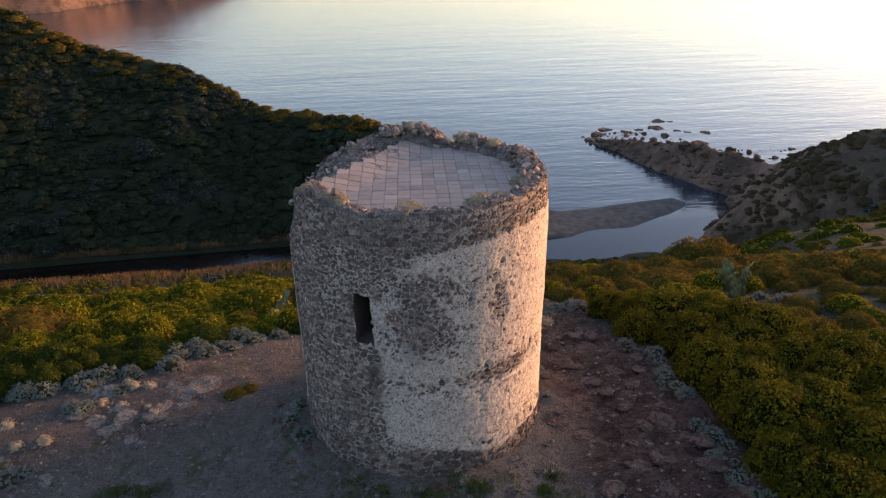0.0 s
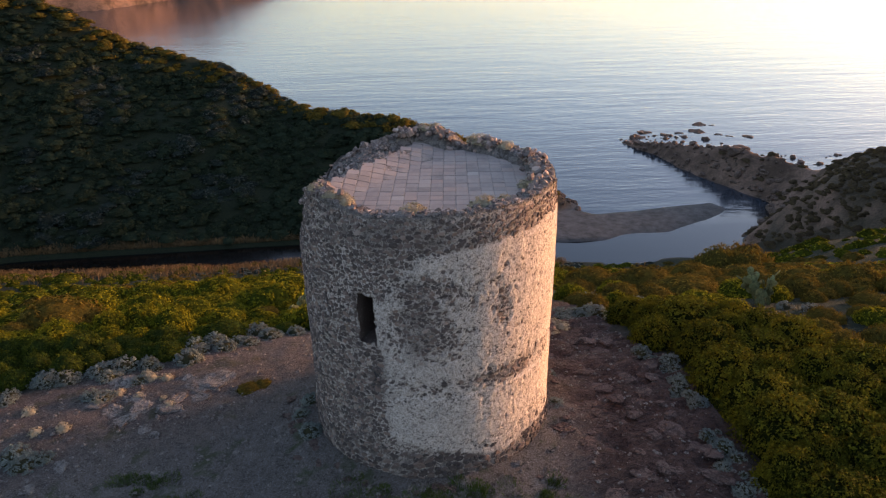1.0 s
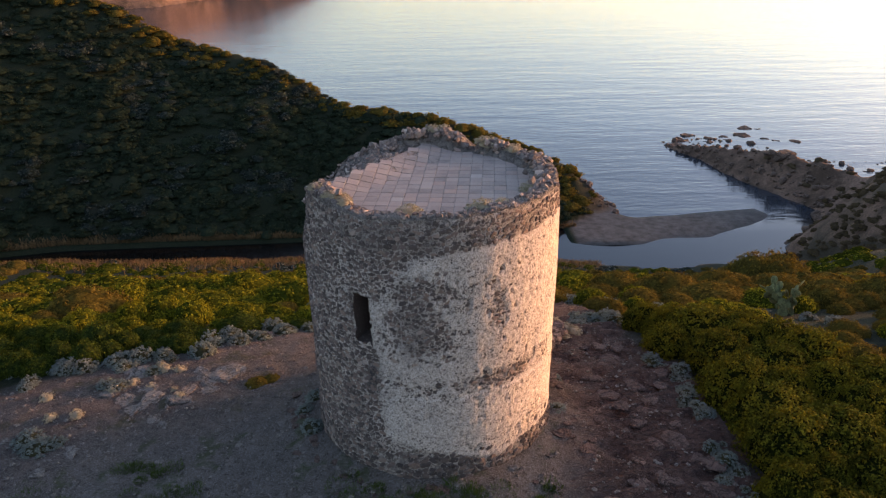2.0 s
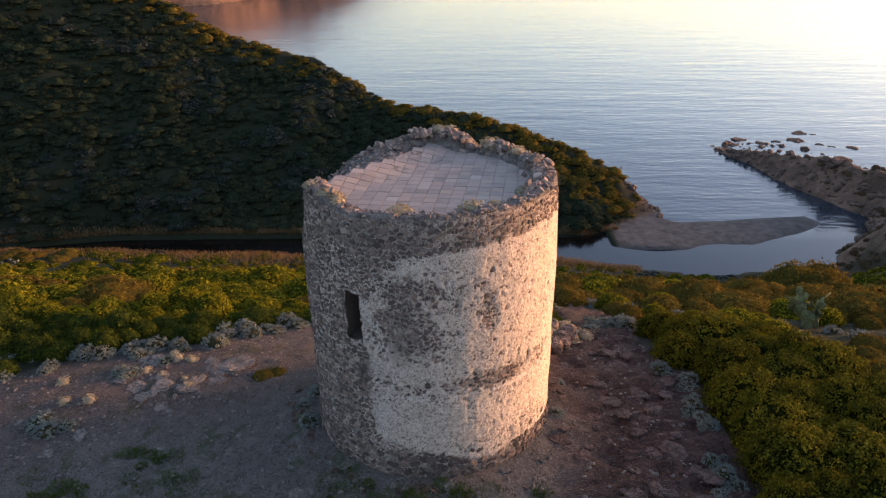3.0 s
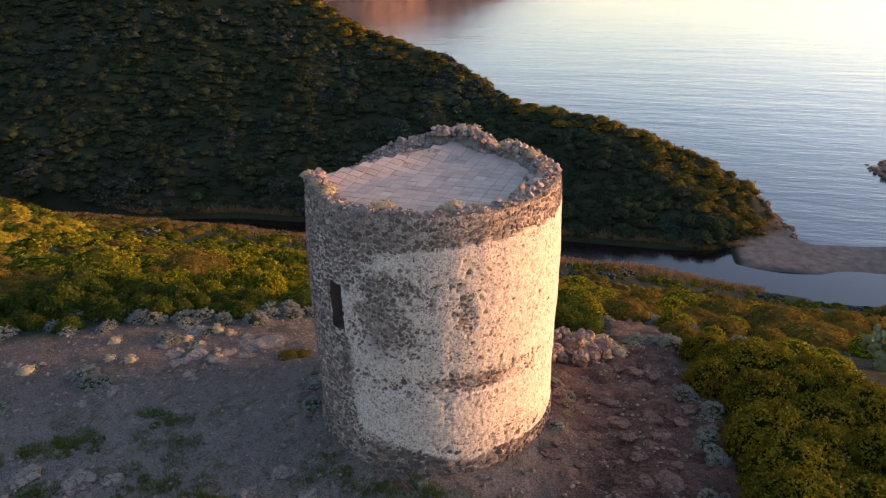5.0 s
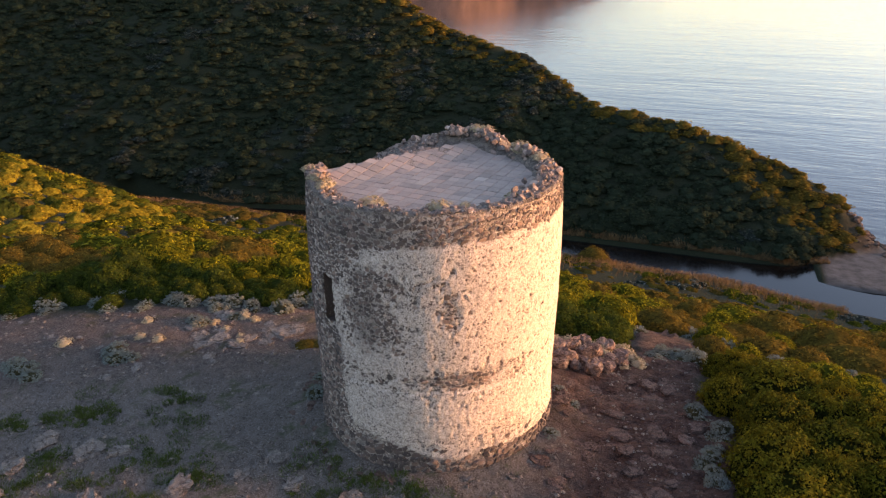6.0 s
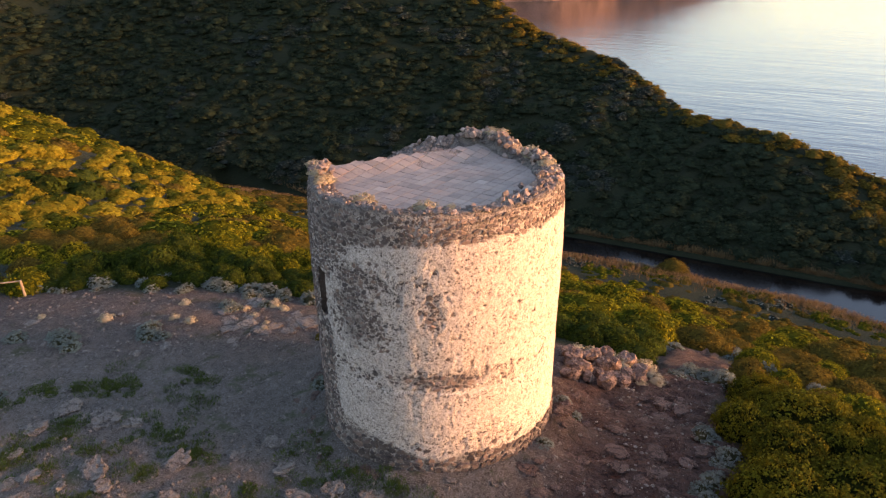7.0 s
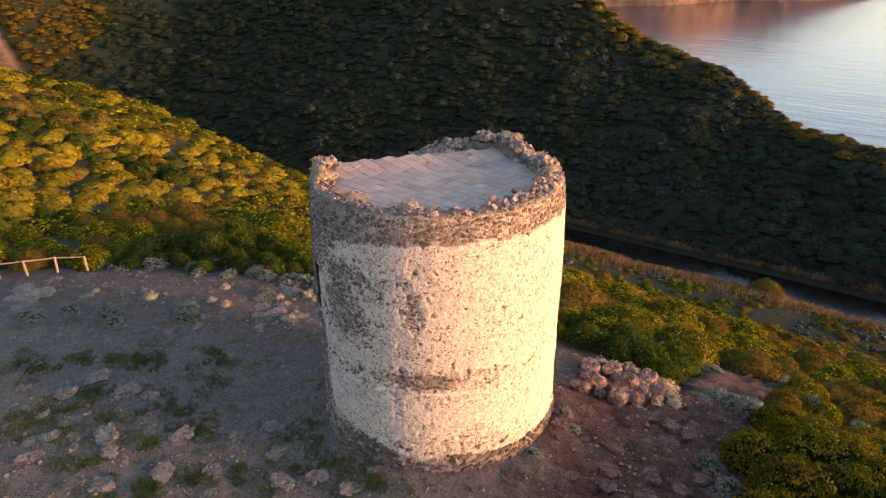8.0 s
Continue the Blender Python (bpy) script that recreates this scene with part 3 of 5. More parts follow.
def build_tower():
    tower = tagged(new("tower"), "round ruined watchtower of dark rubble and pale flaking plaster", "tower")
    tower.location = (TX, TY, 0)
    np_, nz = 640, 180
    phi = np.linspace(-180, 180, np_, endpoint=False)
    s = np.linspace(0, 1, nz)
    P, S = np.meshgrid(phi, s, indexing="xy")
    top = rim_height(P) - 0.08
    Z = -0.7 + (top + 0.7) * S
    plaster = plaster_at(P, Z)
    R = wall_radius(P, Z) + 0.035 * plaster + 0.022 * smooth(3.32 - Z, -0.02, 0.02) * smooth(P, -114, -108)
    R = R + 0.012 * vnoise(P * 0.9, Z * 8, 3, 43) + 0.008 * vnoise(P * 2.2, Z * 22, 2, 44)
    R = R - 0.045 * np.exp(-((Z - 3.33 - 0.05 * vnoise(P / 14, 1.0, 2, 49)) / 0.03) ** 2) * plaster * smooth(vnoise(P / 10, 2.0, 2, 45), -0.2, 0.2)
    rad = np.radians(P)
    verts = np.stack([R * np.cos(rad), R * np.sin(rad), Z], -1).reshape(-1, 3)
    faces = grid_faces(nz, np_, True)
    mid_p, mid_z = P.ravel()[faces].copy(), Z.ravel()[faces].mean(1)
    mp = np.where(mid_p.max(1) - mid_p.min(1) > 90, 999, mid_p.mean(1))
    wob = 1.5 * vnoise(mp * 0.6, mid_z * 4, 3, 46)
    gone = (mp > DOOR[0] + wob) & (mp < DOOR[1] + 0.8 * wob + 1.2 * smooth(5.6 - mid_z, 0, 0.6)) & (mid_z > DOOR[2] + 0.12 * wob) & (mid_z < DOOR[3] + 0.08 * wob)
    faces = faces[~gone]
    soot = (0.9 * np.exp(-((P + 116.5) / 4.2) ** 2 - ((Z - 3.9) / 0.85) ** 2) + 0.6 * np.exp(-((P + 128) / 10) ** 2 - ((Z - 2.0) / 0.9) ** 2)) * smooth(vnoise(P / 3, Z * 2.5, 3, 47), -0.5, 0.3)
    # Darker brown low on the wall, where worn, and on bare mortar.
    dark_tone = 0.8 * smooth(2.0 - Z, 0, 1.6) * smooth(vnoise(P / 6, Z, 3, 48), -0.4, 0.5) + 0.7 * smooth(worn_mask(P, Z), 0.2, 0.7)
    dark_tone = np.maximum(dark_tone, (1 - plaster) * (0.95 * smooth(1.5 - Z - 0.3 * vnoise(P / 7, 3.0, 2, 55), 0, 0.5) + 0.4 * smooth(Z, 7.7, 8.0) + 0.5 * smooth(vnoise(P / 5, Z * 1.3, 3, 50), -0.35, 0.25)))
    me = mesh("wall", verts, faces, M_TOWER, True, cover=np.c_[plaster.ravel(), soot.ravel(), np.clip(dark_tone, 0, 1).ravel()])
    part("wall", me, tower, "pale lime plaster over rubble core")
    # the opening's reveal, running into the dark
    a0, a1 = math.radians(DOOR[0] - 1.2), math.radians(DOOR[1] + 1.6)
    pts = []
    for r, grow in ((4.04, 0), (3.4, 0.01), (2.5, 0.05)):
        for a, z in ((a0 - grow, DOOR[2] - 0.1), (a1 + grow, DOOR[2] - 0.1), (a1 + grow, DOOR[3] + 0.06), (a0 - grow, DOOR[3] + 0.06)):
            pts.append((r * math.cos(a), r * math.sin(a), z))
    fs = [(4 * k + i, 4 * k + (i + 1) % 4, 4 * k + 4 + (i + 1) % 4, 4 * k + 4 + i) for k in (0, 1) for i in range(4)] + [(8, 9, 10, 11)]
    me = mesh("doorway", pts, fs, M_STONE)
    part("doorway", me, tower, "dark raised doorway with broken jambs")
    # the wall top: a rough ring that slopes in to the roof floor
    nr = 16
    T, Q = np.meshgrid(np.linspace(0, 1, nr), np.linspace(0, 360, 720, endpoint=False), indexing="ij")
    h = rim_height(Q)
    ro = wall_radius(((Q + 180) % 360) - 180, 9.0)
    chord = 2.02 / np.maximum(np.cos(np.radians(Q - 145)), 0.3) + 0.06 * vnoise(Q / 3, 0.7, 2, 54)
    inner = np.interp(Q, [0, 45, 90, 120, 150, 195, 225, 260, 300, 330, 360], [3.1, 3.0, 3.1, 3.0, 3.5, 3.6, 3.5, 3.5, 3.45, 3.2, 3.1]) + 0.12 * vnoise(Q / 9, 0.3, 3, 51)
    inner = np.minimum(inner, chord)
    side = smooth(np.cos(np.radians(Q - 145)), 0.58, 0.72)
    R = ro + 0.02 - (ro - inner) * T
    Z = np.where(T < 0.04, h - 0.16, 8.62 + (h - 8.62) * (1 - smooth(T, 0.45, 1.0)) + 0.06 * vnoise(Q / 3, T * 6, 3, 52) * smooth(1 - T, 0, 0.3))
    slope = h - 0.06 + (8.80 - h + 0.06) * smooth(T, 0.25, 1.0) - 0.10 * np.sin(np.pi * np.clip((T - 0.45) / 0.55, 0, 1)) + 0.09 * vnoise(Q / 4, T * 5, 4, 53)
    Z = Z + (slope - Z) * side * (T > 0.04)
    Z = np.where(T >= 0.99, 8.52 + 0.24 * side, Z)
    verts = np.stack([R * np.cos(np.radians(Q)), R * np.sin(np.radians(Q)), Z], -1).reshape(-1, 3)
    part("wall_top", mesh("wall_top", verts, grid_faces(nr, 720, True), M_TOP, True), tower, "crumbled mortar and rubble wall top")
    # the roof slab under the tiles
    RR, QQ = np.meshgrid(np.linspace(0.02, 3.58, 14), np.radians(np.arange(0, 360, 5.0)), indexing="ij")
    RR = np.minimum(RR, RR / 3.58 * 1.98 / np.maximum(np.cos(QQ - math.radians(145)), 0.3))
    X, Y = RR * np.cos(QQ), RR * np.sin(QQ)
    top = np.stack([X, Y, roof_rise(X, Y) + 0.010], -1)
    low = np.stack([X[-1], Y[-1], np.full(72, 8.2)], -1)[None]
    me = mesh("roof_slab", np.r_[top, low].reshape(-1, 3), grid_faces(15, 72, True), M_JOINT, False)
    part("roof_slab", me, tower)
    return tower


def worn_mask(p, z):
    return 0.9 * np.exp(-((p + 98) / 8) ** 2 - ((z - 5.5) / 1.2) ** 2) + 0.8 * np.exp(-((p + 58) / 20) ** 2 - ((z - 3.7) / 0.30) ** 2)


def stone_shape(seed):
    """A flat-faced, worn block of about 1 x 1 x 1: out along +z, its back open."""
    r = np.random.default_rng(seed)
    n = int(r.integers(5, 8))
    a = np.linspace(0, 2 * math.pi, n, endpoint=False) + r.uniform(-0.3, 0.3, n)
    k = r.uniform(0.43, 0.62, n)
    tx, ty = r.uniform(-0.35, 0.35, 2)
    ring0 = np.c_[k * np.cos(a), k * np.sin(a), np.full(n, -0.6)]
    ring1 = np.c_[k * np.cos(a), k * np.sin(a), r.uniform(-0.05, 0.15, n)]
    ring2 = np.c_[0.86 * k * np.cos(a), 0.86 * k * np.sin(a), 0.33 + tx * k * np.cos(a) + ty * k * np.sin(a) + r.uniform(-0.07, 0.07, n)]
    v = np.r_[ring0, ring1, ring2, [[r.uniform(-.1, .1), r.uniform(-.1, .1), 0.38]]]
    f = [(b * n + i, b * n + (i + 1) % n, (b + 1) * n + (i + 1) % n, (b + 1) * n + i) for b in (0, 1) for i in range(n)]
    f += [(2 * n + i, 2 * n + (i + 1) % n, 3 * n) for i in range(n)]
    return v, f


STONES = [stone_shape(100 + i) for i in range(12)]


def lay_stones(tower):
    """Rubble in rough courses where the plaster is gone, and single faces that show through it."""
    rows, z = [], -0.3
    r = np.random.default_rng(11)
    while z < 9.35:
        course = r.uniform(0.095, 0.165)
        if z < 1.1:
            course *= 1.35
        p = -180.0 + r.uniform(0, 3)
        while p < 180:
            w = course * r.uniform(0.75, 1.9)
            dp = math.degrees(w / 4.1)
            rows.append((p + dp / 2, z + course / 2 + r.uniform(-0.05, 0.05), w, course * r.uniform(0.7, 1.1)))
            p += dp
        z += course * 0.94
    rows = np.array(rows)
    pl = plaster_at(rows[:, 0], rows[:, 1])
    keep = ((pl < 0.45) & (r.random(len(rows)) < 0.90)) | ((pl < 0.8) & (r.random(len(rows)) < 0.25)) | (r.random(len(rows)) < 0.015)
    keep &= rows[:, 1] < rim_height(rows[:, 0]) - 0.14
    keep &= ~((rows[:, 0] > DOOR[0] - 0.3) & (rows[:, 0] < DOOR[1] + 0.9) & (rows[:, 1] > DOOR[2] - 0.05) & (rows[:, 1] < DOOR[3] + 0.02))
    rows, pl = rows[keep], pl[keep]
    mats = []
    for (p, z, w, c), cover in zip(rows, pl):
        a = math.radians(p)
        small = r.uniform(0.35, 0.75) if cover > 0.6 else r.uniform(0.9, 1.05)
        low_wall = z < 1.3 and p > -108
        out = r.uniform(0.0, 0.045) if low_wall else r.uniform(-0.008, 0.012)
        shrink = r.uniform(0.98, 1.12) if low_wall else r.uniform(0.80, 1.0)
        rad = float(wall_radius(p, z)) + out
        out_dir, side = Vector((math.cos(a), math.sin(a), 0)), Vector((-math.sin(a), math.cos(a), 0))
        m = Matrix((side, Vector((0, 0, 1)), out_dir)).transposed().to_4x4()
        m = Matrix.Translation((rad * out_dir.x, rad * out_dir.y, z)) @ m @ pose(0, 0, 0, r.uniform(-5, 5), r.uniform(-5, 5), r.uniform(-32, 32)) @ Matrix.Diagonal((w * shrink * small, c * shrink * 1.04 * small, 0.11 if low_wall else 0.06, 1))
        mats.append(m)
    low = len(mats)
    # loose rubble on the wall top
    for n in range(1250):
        p = r.uniform(0, 360) if n < 800 else r.uniform(108, 190)
        hh = float(rim_height(p))
        t = r.random() ** 1.3 * 0.85
        rad = float(wall_radius(((p + 180) % 360) - 180, 9.0)) - 0.02 - t * 0.85
        z = 8.62 + (hh - 8.62) * (1 - float(smooth(t, 0.35, 1.0))) - 0.01
        if 108 < p < 188:
            t = r.random()
            rad = 3.85 + (2.1 / math.cos(math.radians(p - 145)) - 3.85) * t
            z = hh - 0.06 + (8.80 - hh + 0.06) * float(smooth(t, 0.25, 1.0)) - 0.10 * math.sin(math.pi * min(max((t - 0.45) / 0.55, 0), 1)) + r.uniform(-0.03, 0.03)
        k = r.uniform(0.05, 0.12) if r.random() < 0.85 else r.uniform(0.12, 0.22)
        mats.append(Matrix.Translation((rad * math.cos(math.radians(p)), rad * math.sin(math.radians(p)), z)) @ pose(0, 0, 0, r.uniform(-40, 40), r.uniform(-40, 40), r.uniform(0, 360)) @ Matrix.Diagonal((k * 1.4, k, k * 0.5, 1)))
    for p0, spread, rad0, n in ((212, 12, 3.6, 44), (95, 10, 3.55, 44), (80, 10, 3.6, 44), (48, 9, 3.5, 44), (16, 10, 3.5, 36), (0, 14, 3.5, 30), (122, 16, 3.6, 26), (338, 12, 3.6, 16)):
        for _ in range(n):
            p, rad, k = p0 + r.normal() * spread * 0.5, min(rad0 + r.normal() * 0.14, 3.8), r.uniform(0.09, 0.24)
            z = float(rim_height(p)) - 0.06 + abs(r.normal()) * 0.09
            mats.append(Matrix.Translation((rad * math.cos(math.radians(p)), rad * math.sin(math.radians(p)), z)) @ pose(0, 0, 0, r.uniform(-50, 50), r.uniform(-50, 50), r.uniform(0, 360)) @ Matrix.Diagonal((k * 1.2, k, k * 0.9, 1)))
    return mats, low


def join(shapes, mats, picks):
    """Vertices and faces of many placed copies."""
    vs, fs, at = [], [], 0
    for m, k in zip(mats, picks):
        v, f = shapes[k]
        mm = np.array(m)
        vs.append(v @ mm[:3, :3].T + mm[:3, 3])
        fs += [tuple(i + at for i in q) for q in f]
        at += len(v)
    return np.concatenate(vs), fs


tower = build_tower()


# ---- plants ----
def leaves(tufts, n, size, seed, up=0.25, slim=0.6, droop=0.38, corners=4):
    """Leaf quads round tufts given as rows of centre and radius: vertices and faces."""
    r = np.random.default_rng(seed)
    t = np.asarray(tufts, float)
    k = r.choice(len(t), n, p=t[:, 3] ** 2 / (t[:, 3] ** 2).sum())
    d = r.normal(size=(n, 3))
    d[:, 2] = np.abs(d[:, 2]) * 0.9 - 0.25 + up
    d /= np.linalg.norm(d, axis=1)[:, None]
    pos = t[k, :3] + d * (t[k, 3] * r.uniform(0.55, 1.08, n))[:, None]
    pos[:, 2] = np.maximum(pos[:, 2], 0.02)
    whole = pos * np.array([1, 1, 1.2])
    whole /= np.linalg.norm(whole, axis=1)[:, None] + 1e-6
    nrm = 1.0 * d + 0.7 * whole + r.normal(size=(n, 3)) * droop
    nrm /= np.linalg.norm(nrm, axis=1)[:, None]
    side = np.cross(nrm, r.normal(size=(n, 3)))
    side /= np.linalg.norm(side, axis=1)[:, None]
    along = np.cross(nrm, side)
    s = size * r.uniform(0.6, 1.35, n)[:, None]
    a, b = side * s * slim / 2, along * s / 2
    if corners == 3:
        v = np.stack([pos - b, pos + a + b, pos - a + b], 1)
    else:
        v = np.stack([pos - b, pos + a + b * 0.1, pos + b + nrm * s * 0.12, pos - a + b * 0.1], 1)
    return v.reshape(-1, 3), np.arange(corners * n).reshape(-1, corners)


def dome(seed, wide, high, count, tuft):
    """Tuft centres over a bumpy cushion of lobes."""
    r = np.random.default_rng(seed)
    lobes = [(0, 0, 0.0, 1.0)] + [(0.55 * math.cos(a), 0.55 * math.sin(a), 0.0, r.uniform(0.45, 0.7)) for a in r.uniform(0, 6.28, 6)]
    share = np.array([l[3] ** 2 for l in lobes])
    share[0] *= 1.6
    share /= share.sum()
    out = []
    while len(out) < count:
        d = r.normal(size=3)
        d[2] = abs(d[2])
        d /= np.linalg.norm(d)
        cx, cy, cz, k = lobes[r.choice(len(lobes), p=share)]
        q = np.array([cx, cy, cz]) + d * k * r.uniform(0.86, 1.06)
        if max(1 - np.linalg.norm(q - np.array(l[:3])) / l[3] for l in lobes) > 0.18:
            continue
        out.append((q[0] * wide, q[1] * wide, max(q[2] * high - tuft * 0.3, 0.0), tuft * r.uniform(0.6, 1.3)))
    return out, lobes


def core(lobes, wide, high, nu=6, nv=14, fill=0.72):
    """The inner mass, mostly darker than the leaves to stand for shade: one skin round all the lobes."""
    th, ph = np.meshgrid(np.linspace(0.0, 1.65, nu), np.linspace(0, 2 * math.pi, nv, endpoint=False), indexing="ij")
    d = np.stack([np.sin(th) * np.cos(ph), np.sin(th) * np.sin(ph), np.cos(th)], -1)
    reach = np.full(th.shape, 0.3)
    for cx, cy, cz, k in lobes:
        b = d @ np.array([cx, cy, cz])
        disc = b * b - (cx * cx + cy * cy + cz * cz) + (fill * k) ** 2
        reach = np.maximum(reach, np.where(disc > 0, b + np.sqrt(np.maximum(disc, 0)), 0))
    v = d * reach[..., None] * np.array([wide, wide, high])
    return v.reshape(-1, 3), grid_faces(nu, nv, True)


def shrub(name, seed, wide, high, tufts, tuft, n, leaf, mat, label, category="shrub", inner=M_TWIG, fill=0.72, **kw):
    """One shrub: foliage and an inner mass under an empty at its foot."""
    root = tagged(new(name), label, category)
    t, lobes = dome(seed, wide, high, tufts, tuft)
    v, f = leaves(t, n, leaf, seed + 1, **kw)
    part("foliage", mesh("foliage", v, f, mat), root)
    v, f = core(lobes, wide, high, fill=fill)
    part("inner_growth", mesh("inner_growth", v, f, inner, True), root, "dense inner mass behind the leaves")
    return root


def placed(x, y, turn, k, kz=None, sink=0.06):
    return Matrix.Translation((x, y, height(x, y) - sink)) @ pose(0, 0, 0, 0, 0, turn) @ Matrix.Diagonal((k, k, kz or k, 1))


class Kind:
    """Variants of one plant, used up first and then copied."""

    def __init__(self, makers, group):
        self.makers, self.group, self.made = makers, group, {}

    def put(self, i, m):
        i %= len(self.makers)
        if i not in self.made:
            ob = self.makers[i]()
            tagged(ob, group=self.group)
            ob.matrix_basis = m
            self.made[i] = ob
            return ob
        src = self.made[i]
        ob = copy_thing(src, Matrix())
        ob.matrix_basis = m
        return ob


BIG = Kind([lambda s=s: shrub("mastic_bush", 150 + 7 * s, 1.0, 0.9, 460, 0.125, 7000, 0.058, M_BUSH, "large dense yellow-green mastic bush beside the path", "bush", inner=S_BUSH, fill=0.86, slim=0.8, corners=3) for s in range(3)], "mastic bushes beside the path")
MASTIC = Kind([lambda s=s: shrub("mastic_bush", 200 + 7 * s, 1.0, 0.85, 360, 0.12, 1900, 0.088, M_MASTIC, "dense yellow-green mastic bush on the hilltop", "bush", inner=S_MASTIC, fill=0.95, slim=0.8, corners=3) for s in range(3)], "mastic bushes")
GREEN = Kind([lambda s=s: shrub("mastic_bush", 260 + 7 * s, 1.0, 0.85, 360, 0.12, 1900, 0.088, M_DEEP, "dense deep-green mastic bush at the edge of the bare ground, shade in its colour", "bush", inner=S_DEEP, fill=0.93, slim=0.8, corners=3) for s in range(3)], "deep-green mastic bushes")
HEATH = Kind([lambda s=s: shrub("heath_bush", 300 + 7 * s, 1.0, 0.75, 340, 0.12, 1800, 0.088, M_OLIVE, "low brown-olive heath bush on the slope", "bush", inner=S_OLIVE, fill=0.95, slim=0.6, corners=3) for s in range(3)], "heath bushes")
SILVER = Kind([lambda s=s: shrub("silver_ragwort", 400 + 7 * s, 1.0, 0.9, 110, 0.16, 1500, 0.115, M_SILVER, "silver-grey ragwort with felted leaves at the scrub's edge", "shrub", up=0.5, slim=0.7, droop=0.5, corners=3) for s in range(3)], "silver ragwort plants")


def blades(n, wide, high, seed, width=0.012, lean=0.5):
    """Grass blades from a small foot: bent triangles."""
    r = np.random.default_rng(seed)
    a, rad = r.uniform(0, 6.28, n), wide * np.sqrt(r.random(n))
    foot = np.c_[rad * np.cos(a), rad * np.sin(a), np.full(n, -0.03)]
    b = r.uniform(0, 6.28, n)
    h = high * r.uniform(0.5, 1.1, n)
    out = np.c_[np.cos(a), np.sin(a), np.zeros(n)] * (0.5 * lean * h)[:, None] + np.c_[np.cos(b), np.sin(b), np.zeros(n)] * (0.35 * h)[:, None]
    side = np.c_[-np.sin(b), np.cos(b), np.zeros(n)] * width
    tip = foot + out + np.c_[np.zeros(n), np.zeros(n), h]
    v = np.stack([foot - side, foot + side, tip], 1).reshape(-1, 3)
    return v, np.arange(3 * n).reshape(-1, 3)


STRAW = Kind([lambda s=s: shrub("dry_shrub", 700 + s, 0.26, 0.24, 60, 0.05, 620, 0.042, M_STRAW, "small rounded straw-coloured dry shrub", "shrub", inner=M_STRAW, up=0.5, droop=0.5) for s in range(3)], "dry shrubs")

r = np.random.default_rng(21)


def scatter(x0, x1, y0, y1, tries, size, gap, test):
    """Places by dart throwing: rows of x, y, radius."""
    out = np.zeros((0, 3))
    for _ in range(tries):
        x, y = r.uniform(x0, x1), r.uniform(y0, y1)
        k = r.uniform(*size(x, y)) if callable(size) else r.uniform(*size)
        if not test(x, y, k):
            continue
        if len(out) and (np.hypot(out[:, 0] - x, out[:, 1] - y) < gap * (out[:, 2] + k)).any():
            continue
        out = np.r_[out, [[x, y, k]]]
    return out


def clear(x, y, k):
    """True where a plant of radius k keeps off the bare ground."""
    a = np.linspace(0, 6.28, 9)
    if math.hypot(x - 20.2, y - 30.4) < k + 0.9 or math.hypot(x - 19.6, y - 28.6) < k + 0.5 or math.hypot(x + 3.7, y - 34.6) < k + 0.5 or math.hypot(x - 35.3, y - 60) < k + 2.2:
        return False
    return not inside(np.r_[x, x + 0.75 * k * np.cos(a)], np.r_[y, y + 0.75 * k * np.sin(a)], BARE).any()


